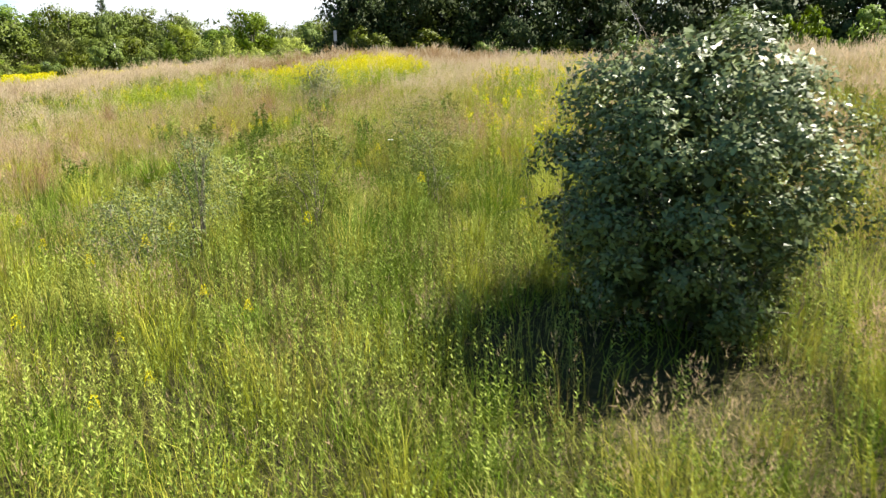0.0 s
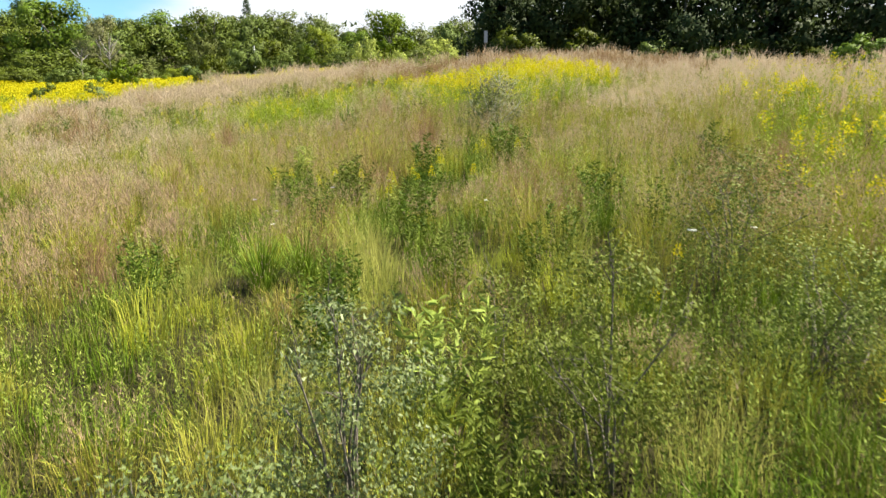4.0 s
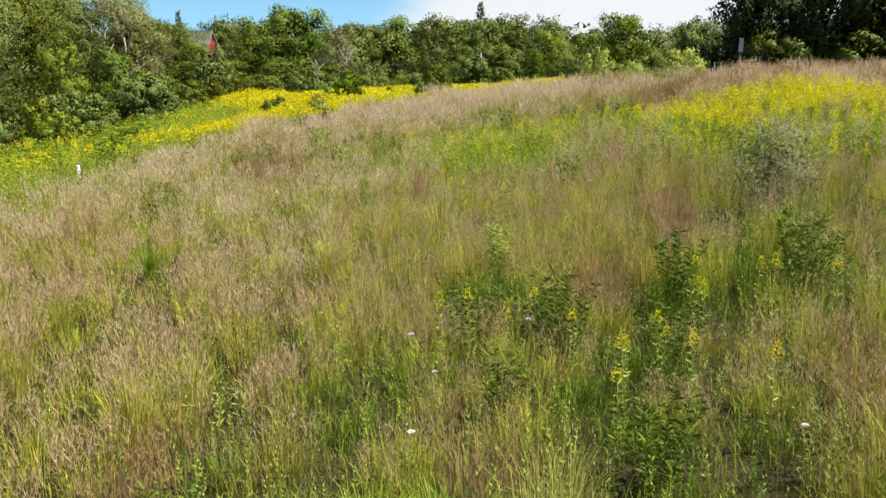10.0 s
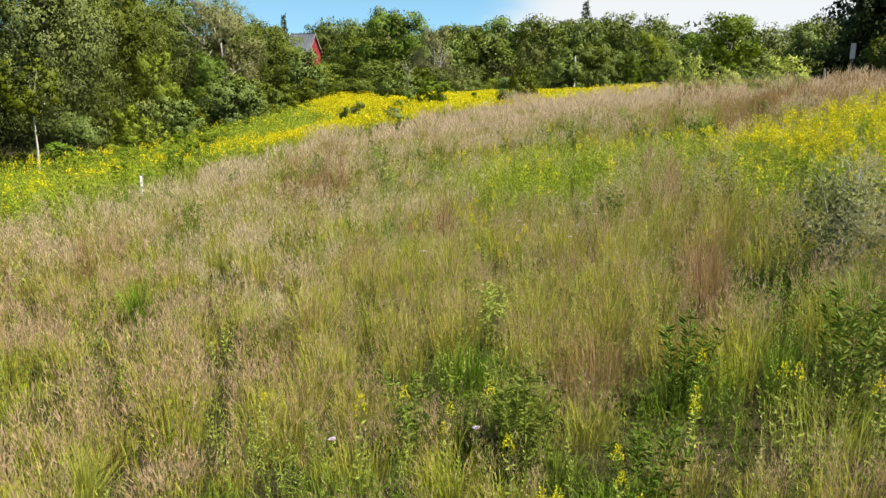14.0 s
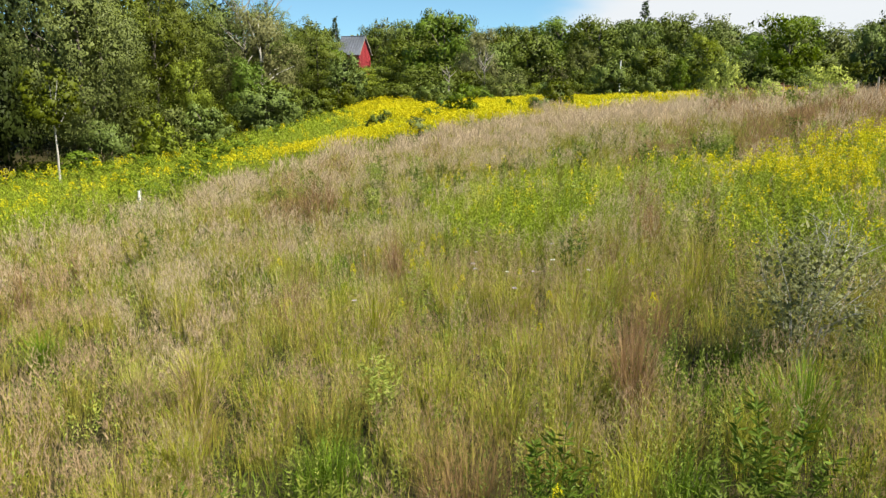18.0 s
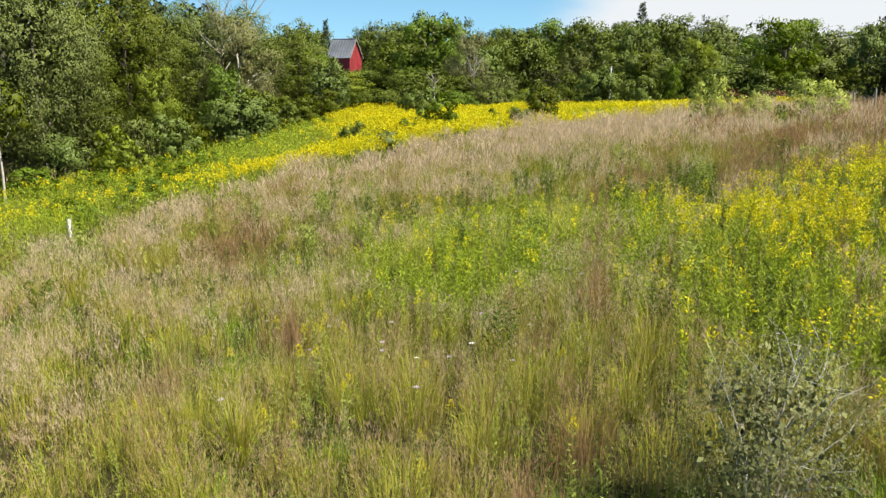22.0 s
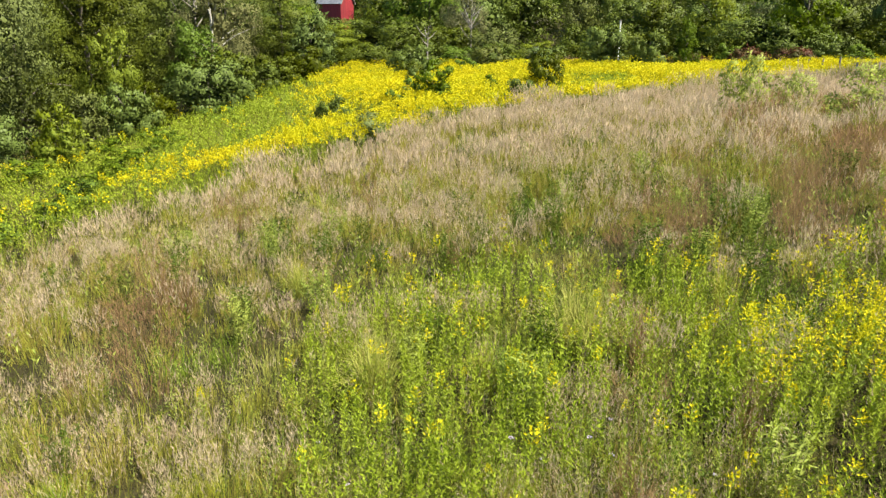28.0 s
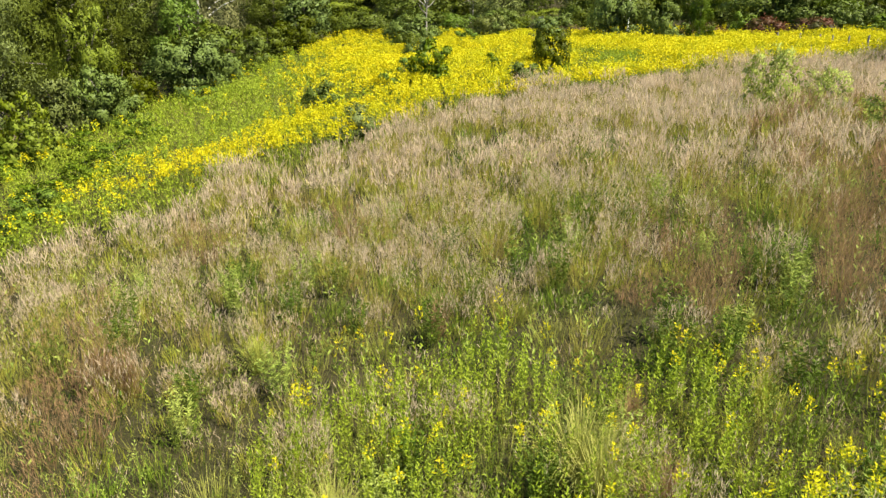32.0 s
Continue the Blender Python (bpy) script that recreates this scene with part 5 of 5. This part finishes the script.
for x, y in ((-28.3, 29.8),):
    tub = empty_thing("tree_guard", x, y, gz(x, y), "white plastic tube round a seedling at the grass edge", "tree guard", rz=0.4)
    v, f = tube(np.array([(0, 0, -0.1), (0, 0, 0.35), (0.02, 0, 0.66), (0.02, 0, 0.68)]), np.array([0.07, 0.07, 0.07, 0.06]), 10)
    part_mesh("tube", mesh_of("guard_tube", v, f, [M_WHITE], smooth=True), tub)
    part("stake", box_bm(0.03, 0.03, 1.0, 0.09, 0, 0.30, 0.004), M_POST, tub)

# ---------------- barn above the wood ----------------
bx, by = -112.2, 122.6
bz = 1.2
barn = empty_thing("barn", bx, by, bz, "small red wooden barn with a steep grey metal roof", "barn", rz=radians(12))
BW, BL, EAVE, PEAK = 4.2, 5.0, 4.2, 7.5          # gable faces +x; ridge runs along x
bm = bmesh.new()
prof = [(-BW / 2, -1.5), (BW / 2, -1.5), (BW / 2, EAVE), (0, PEAK - 0.15), (-BW / 2, EAVE)]
ends = [[bm.verts.new((sx * BL / 2, y_, z_)) for y_, z_ in prof] for sx in (-1, 1)]
bm.faces.new(ends[0][::-1])
bm.faces.new(ends[1])
for i in range(5):
    j = (i + 1) % 5
    bm.faces.new((ends[0][i], ends[0][j], ends[1][j], ends[1][i]))
bmesh.ops.recalc_face_normals(bm, faces=bm.faces[:])
wall = part("wall", bm, M_BARNRED, barn)
for sy in (-1, 1):
    slope = math.atan2(PEAK - EAVE, BW / 2)
    ln = math.hypot(PEAK - EAVE, BW / 2) + 0.5
    bm = bmesh.new()
    bmesh.ops.create_cube(bm, size=1, matrix=Matrix.Translation((0, sy * (BW / 4 + 0.06), (PEAK + EAVE) / 2 - 0.05)) @ Matrix.Rotation(-sy * slope, 4, "X") @ Matrix.Diagonal((BL + 0.7, ln, 0.09, 1)))
    roof = part("roof", bm, M_ROOF, barn)
    for k in range(9):
        bm = bmesh.new()
        bmesh.ops.create_cube(bm, size=1, matrix=Matrix.Translation((-BL / 2 + k * BL / 8, sy * (BW / 4 + 0.06), (PEAK + EAVE) / 2 - 0.05)) @ Matrix.Rotation(-sy * slope, 4, "X") @ Matrix.Translation((0, 0, 0.07)) @ Matrix.Diagonal((0.05, ln, 0.05, 1)))
        part("roof_seam", bm, M_ROOF, roof)
    bm = bmesh.new()
    bmesh.ops.create_cube(bm, size=1, matrix=Matrix.Translation((BL / 2 + 0.34, sy * (BW / 4 + 0.06), (PEAK + EAVE) / 2 - 0.1)) @ Matrix.Rotation(-sy * slope, 4, "X") @ Matrix.Diagonal((0.04, ln, 0.16, 1)))
    part("bargeboard", bm, M_POST, barn, "weathered grey bargeboard")
for k in range(13):
    y_ = -BW / 2 + 0.2 + k * (BW - 0.4) / 12
    top = PEAK - 0.25 - abs(y_) / (BW / 2) * (PEAK - EAVE)
    part("batten", box_bm(0.05, 0.05, top + 1.4, BL / 2 + 0.02, y_, (top - 1.4) / 2), M_BARNRED, wall)


# ---------------- single plants near the walk ----------------
def tussock_meshes(seed_, n, h, spread, mats, seeds):
    """One arching tuft: blades of its own mesh and flower stems of their own."""
    r = np.random.default_rng(seed_)
    a, t = r.uniform(0, 2 * np.pi, n), r.random(n) ** 0.7
    base = np.stack([np.cos(a) * 0.13 * t, np.sin(a) * 0.13 * t, np.full(n, -0.03)], -1)
    hh = h * r.uniform(0.55, 1.1, n) * (1.1 - 0.35 * t)
    off = np.stack([np.cos(a + r.normal(0, 0.3, n)), np.sin(a + r.normal(0, 0.3, n)), 0 * a], -1) * (spread * t * r.uniform(0.5, 1.2, n))[:, None]
    side = np.stack([-np.sin(a), np.cos(a), 0 * a], -1) * 0.0042
    up = np.zeros((n, 3))
    up[:, 2] = hh
    p1, p2, tip = base + up * 0.45 + off * 0.25, base + up * 0.8 + off * 0.62, base + up * 0.98 + off
    tip[:, 2] -= 0.25 * t * spread
    v = np.stack([base - side, base + side, p1 - side, p1 + side, p2 - side * 0.8, p2 + side * 0.8, tip], 1).reshape(-1, 3)
    k = 7 * np.arange(n)[:, None]
    f = np.concatenate([k + np.array([q]) for q in ((0, 1, 3), (0, 3, 2), (2, 3, 5), (2, 5, 4), (4, 5, 6))], 0)
    tuft = mesh_of("tussock_blades", v, f, [mats[0]])
    pile = Pile()
    m = n // 3
    stalks(pile, base[:m] * 0.8, h * r.uniform(1.0, 1.35, m), spread * r.uniform(0.1, 0.7, m), seeds, np.full(m, 0.13), np.full(m, 0.007), np.full(m, 0.004), 0, 1)
    return tuft, pile.done("tussock_stems", [mats[1], mats[2]])


TUSSOCKS = [(tussock_meshes(100 + i, 190, 0.95, 0.55, (M_BLADE, M_STEM, M_SEED), 4), "tussock of tall grass with pinkish seed heads") for i in range(2)]
TUSSOCKS += [(tussock_meshes(110 + i, 210, 1.0, 0.75, (M_PALE, M_PALE, M_PALE), 3), "pale arching tussock of dry grass") for i in range(2)]
TUSSOCKS += [(tussock_meshes(120 + i, 180, 0.95, 0.4, (M_RUST, M_RUST, M_RUST), 4), "russet brown tussock of grass") for i in range(2)]
TUSSOCKS += [(tussock_meshes(130 + i, 170, 0.85, 0.7, (M_LUSH, M_LUSH, M_BLADE), 1), "lush green arching tussock of grass") for i in range(2)]


def tussock(i, x, y, s):
    (blades_, stems_), label = TUSSOCKS[i]
    ob = empty_thing("grass_tussock", x, y, gz(x, y), label, "grass tussock", "tussocks in the meadow", (x * 7 + y) % 6.28, (s, s, s))
    tagged(part_mesh("tuft", blades_, ob), kind="stuff")
    tagged(part_mesh("seed_head", stems_, ob), kind="stuff")


tr = np.random.default_rng(42)
for i, x, y, s in ((2, -11.1, 33.3, 1.25), (3, -10.6, 33.0, 1.15), (3, -12.8, 30.3, 1.25), (2, -13.0, 30.5, 1.0), (4, -19.6, 30.8, 1.3), (5, -19.2, 31.1, 1.2), (6, -16.0, 36.2, 1.0),
                   (4, -9.7, 32.9, 1.1), (5, -7.6, 28.6, 1.1), (4, -7.9, 29.0, 1.2), (7, -5.8, 14.7, 1.0), (6, -5.4, 15.0, 0.95), (7, -3.6, 23.2, 1.2), (6, -6.2, 19.4, 0.9), (4, -5.3, 23.0, 1.2), (5, -5.6, 23.4, 1.1)):
    tussock(i, x, y, s)
tx, ty = scatter(0.34, 3.2, 13.0)
order = tr.permutation(len(tx))[:80]
for k in order:
    x, y = float(tx[k]), float(ty[k])
    if y < 9 or math.hypot(x - 2.75, y - 7.5) < 1.9 or math.hypot(x + 4.2, y - 24.5) < 1.0:
        continue
    p = min(0.9, float(pinkness(x, y)))
    tussock(int(tr.choice([0, 1, 4, 5, 2, 3, 6, 7], p=[0.2 * p + 0.12, 0.2 * p + 0.12, 0.13, 0.12, 0.07, 0.06, 0.19 - 0.2 * p, 0.19 - 0.2 * p])), x, y, tr.uniform(0.7, 1.15))


def herb_clump_meshes(seed_, mat, h, r, count):
    """A leafy clump: upright stems of their own and narrow leaves all round them."""
    rr = np.random.default_rng(seed_)
    stems, pile = [], Pile()
    for k in range(9):
        a, q = k * 2.4, r * math.sqrt((k + 0.5) / 9)
        top = np.array([math.cos(a) * q, math.sin(a) * q, h * rr.uniform(0.75, 1.05)])
        foot = np.array([top[0] * 0.35, top[1] * 0.35, -0.03])
        v, f = tube(np.stack([foot, foot * 0.4 + top * 0.6 + np.array([0, 0, 0.03]), top]), np.array([0.005, 0.004, 0.002]), 4)
        stems.append(mesh_of("herb_stem", v, f, [mat]))
        n = count // 9
        t, b_ = rr.uniform(0.15, 1.02, n), rr.uniform(0, 6.28, n)
        leaves(pile, foot + (top - foot) * t[:, None], np.stack([np.cos(b_), np.sin(b_), rr.uniform(0.1, 0.9, n)], -1), rr.uniform(0.06, 0.12, n), rr.uniform(0.015, 0.028, n), 0)
    return stems, pile.done("herb_foliage", [mat])


CLUMPS = [(herb_clump_meshes(300, M_HERB_DARK, 0.95, 0.30, 480), "clump of dark green leafy herbs in the grass"),
          (herb_clump_meshes(301, M_HERB_DARK, 0.85, 0.42, 520), "broad clump of dark green leafy herbs in the grass"),
          (herb_clump_meshes(302, M_HERB, 0.95, 0.34, 500), "clump of bright green leafy herbs in the grass")]


def herb_clump(i, x, y, s):
    (stems, foliage), label = CLUMPS[i]
    ob = empty_thing("herb_clump", x, y, gz(x, y), label, "herb", "leafy clumps in the meadow", (x * 5 + y) % 6.28, (s, s, s))
    for m in stems:
        part_mesh("stem", m, ob)
    tagged(part_mesh("foliage", foliage, ob), kind="stuff")


for i, x, y, s in ((0, -6.1, 19.1, 1.05), (0, -4.9, 20.6, 1.1), (1, -3.5, 21.8, 1.2), (2, -7.7, 21.4, 0.9), (1, -18.9, 25.0, 1.1), (1, -3.4, 21.0, 1.1),
                   (1, -6.8, 29.0, 1.0), (1, -5.4, 29.6, 1.1), (0, -8.4, 27.1, 1.1), (0, -15.0, 26.5, 1.0), (1, -19.1, 34.7, 1.0), (2, -20.3, 34.2, 1.1), (0, -15.4, 35.2, 1.1),
                   (2, -17.0, 30.8, 1.0), (2, -19.6, 35.7, 1.1), (1, -15.6, 41.4, 1.2), (1, -11.2, 36.4, 1.2)):
    herb_clump(i, x, y, s)
for i, x, y, s in ((1, -9.2, 36.8, 1.2), (1, -20.9, 35.0, 1.1), (0, -18.8, 36.0, 1.0), (1, -15.2, 42.4, 1.2), (2, -14.7, 43.5, 1.1), (0, -17.7, 31.4, 1.0), (2, -16.6, 32.5, 1.0),
                   (1, -11.6, 37.4, 1.2), (0, -10.5, 37.2, 1.1), (2, -3.0, 11.4, 1.2), (1, -2.6, 10.6, 1.0), (0, -4.4, 12.8, 0.9), (1, -8.0, 29.9, 1.0), (2, -7.0, 30.6, 1.1)):
    herb_clump(i, x, y, s)


for _ in range(46):
    herb_clump(int(tr.choice([0, 1, 2], p=[0.34, 0.36, 0.3])), tr.uniform(-23, -7), tr.uniform(29, 47), tr.uniform(0.8, 1.15))
for _ in range(16):
    herb_clump(int(tr.choice([0, 1, 2], p=[0.55, 0.35, 0.1])), tr.uniform(-7, 0.5), tr.uniform(12.5, 20), tr.uniform(0.75, 1.05))


def flower_meshes(seed_, h, bloom):
    r = np.random.default_rng(seed_)
    v, f = tube(np.array([(0, 0, -0.03), (0.02, 0.01, h * 0.5), (0.05, 0.02, h)]), np.array([0.005, 0.004, 0.002]), 4)
    stem = mesh_of("flower_stem", v, f, [M_HERB])
    pile, n = Pile(), 26
    t, a = np.linspace(0.1, 0.9, n), np.arange(n) * 2.4
    leaves(pile, np.stack([0.05 * t, 0.02 * t, h * t], -1), np.stack([np.cos(a), np.sin(a), r.uniform(0.1, 0.7, n)], -1), 0.11 * (1.15 - 0.6 * t), np.full(n, 0.02), 0)
    lf = pile.done("flower_leaves", [M_HERB])
    pile, n = Pile(), 70
    if bloom is M_GOLD:
        a, t = r.uniform(0, 6.28, n), r.random(n)
        reach = 0.06 * (1 - t) * r.uniform(0.4, 1.2, n) + 0.01
        at = np.stack([0.05 + np.cos(a) * reach, 0.02 + np.sin(a) * reach, h - 0.10 + 0.16 * t - 0.3 * reach], -1)
        leaves(pile, at, np.stack([np.cos(a), np.sin(a), r.uniform(0.2, 1.5, n)], -1), r.uniform(0.014, 0.032, n), r.uniform(0.01, 0.018, n), 0)
    else:
        a, q = r.uniform(0, 6.28, n), np.sqrt(r.random(n)) * 0.04
        at = np.stack([0.05 + np.cos(a) * q, 0.02 + np.sin(a) * q, h + 0.012 - 2.0 * q ** 2], -1)
        leaves(pile, at, np.stack([np.cos(a), np.sin(a), 0.25 + 0 * a], -1), np.full(n, 0.018), np.full(n, 0.016), 0)
    return stem, lf, pile.done("flower_head", [bloom])


FLOWERS = {"goldenrod": ([flower_meshes(200 + i, 0.95, M_GOLD) for i in range(3)], "single goldenrod plant with a yellow plume", "goldenrod"),
           "aster": ([flower_meshes(210 + i, 0.75, M_ASTER) for i in range(2)], "pale violet aster in the grass", "aster"),
           "wild_carrot": ([flower_meshes(220 + i, 0.85, M_LACE) for i in range(2)], "wild carrot with a flat white flower head", "wild carrot")}


def flower(kind, x, y, s):
    made, label, cat = FLOWERS[kind]
    st, lf, hd = made[int(abs(x * 131 + y * 57)) % len(made)]
    ob = empty_thing(kind, x, y, gz(x, y), label, cat, kind + " plants near the walk", (x * 9.7 + y) % 6.28, (s, s, s))
    part_mesh("stem", st, ob)
    tagged(part_mesh("leaf_spray", lf, ob), kind="stuff")
    tagged(part_mesh("flower_head", hd, ob), kind="stuff")


def flowers(kind, cx, cy, n, rx, ry, lo=0.7, hi=0.98):
    for _ in range(n):
        flower(kind, cx + tr.normal(0, rx), cy + tr.normal(0, ry), tr.uniform(lo, hi))


flowers("goldenrod", -6.0, 18.2, 9, 0.9, 0.5)
flowers("goldenrod", -4.4, 17.2, 5, 0.4, 0.4)
flowers("goldenrod", -4.6, 20.0, 6, 1.2, 0.6)
flowers("goldenrod", -9.5, 25.2, 20, 1.4, 1.0)
flowers("goldenrod", -11.8, 27.5, 10, 1.6, 1.0)
flowers("goldenrod", -8.6, 29.6, 7, 2.2, 1.4)
flowers("goldenrod", -5.8, 29.8, 8, 1.6, 1.4)
flowers("goldenrod", -3.4, 8.4, 7, 1.2, 1.0)
flowers("goldenrod", -3.0, 6.0, 8, 0.7, 0.8, 0.55, 0.8)
flowers("goldenrod", 0.6, 13.0, 10, 1.6, 1.6)
flowers("goldenrod", -13.5, 33.0, 12, 2.2, 1.5)
flowers("aster", -8.5, 28.6, 16, 2.0, 1.2, 0.5, 0.75)
flowers("aster", -9.8, 26.2, 8, 1.5, 1.0, 0.5, 0.75)
flowers("aster", -6.0, 17.6, 3, 0.8, 0.6, 0.5, 0.7)
flowers("wild_carrot", -6.2, 17.0, 2, 1.4, 1.2, 0.6, 0.8)
flowers("wild_carrot", -9.4, 25.4, 2, 1.0, 0.8, 0.6, 0.8)
flowers("wild_carrot", 0.5, 14.5, 2, 0.8, 0.8)
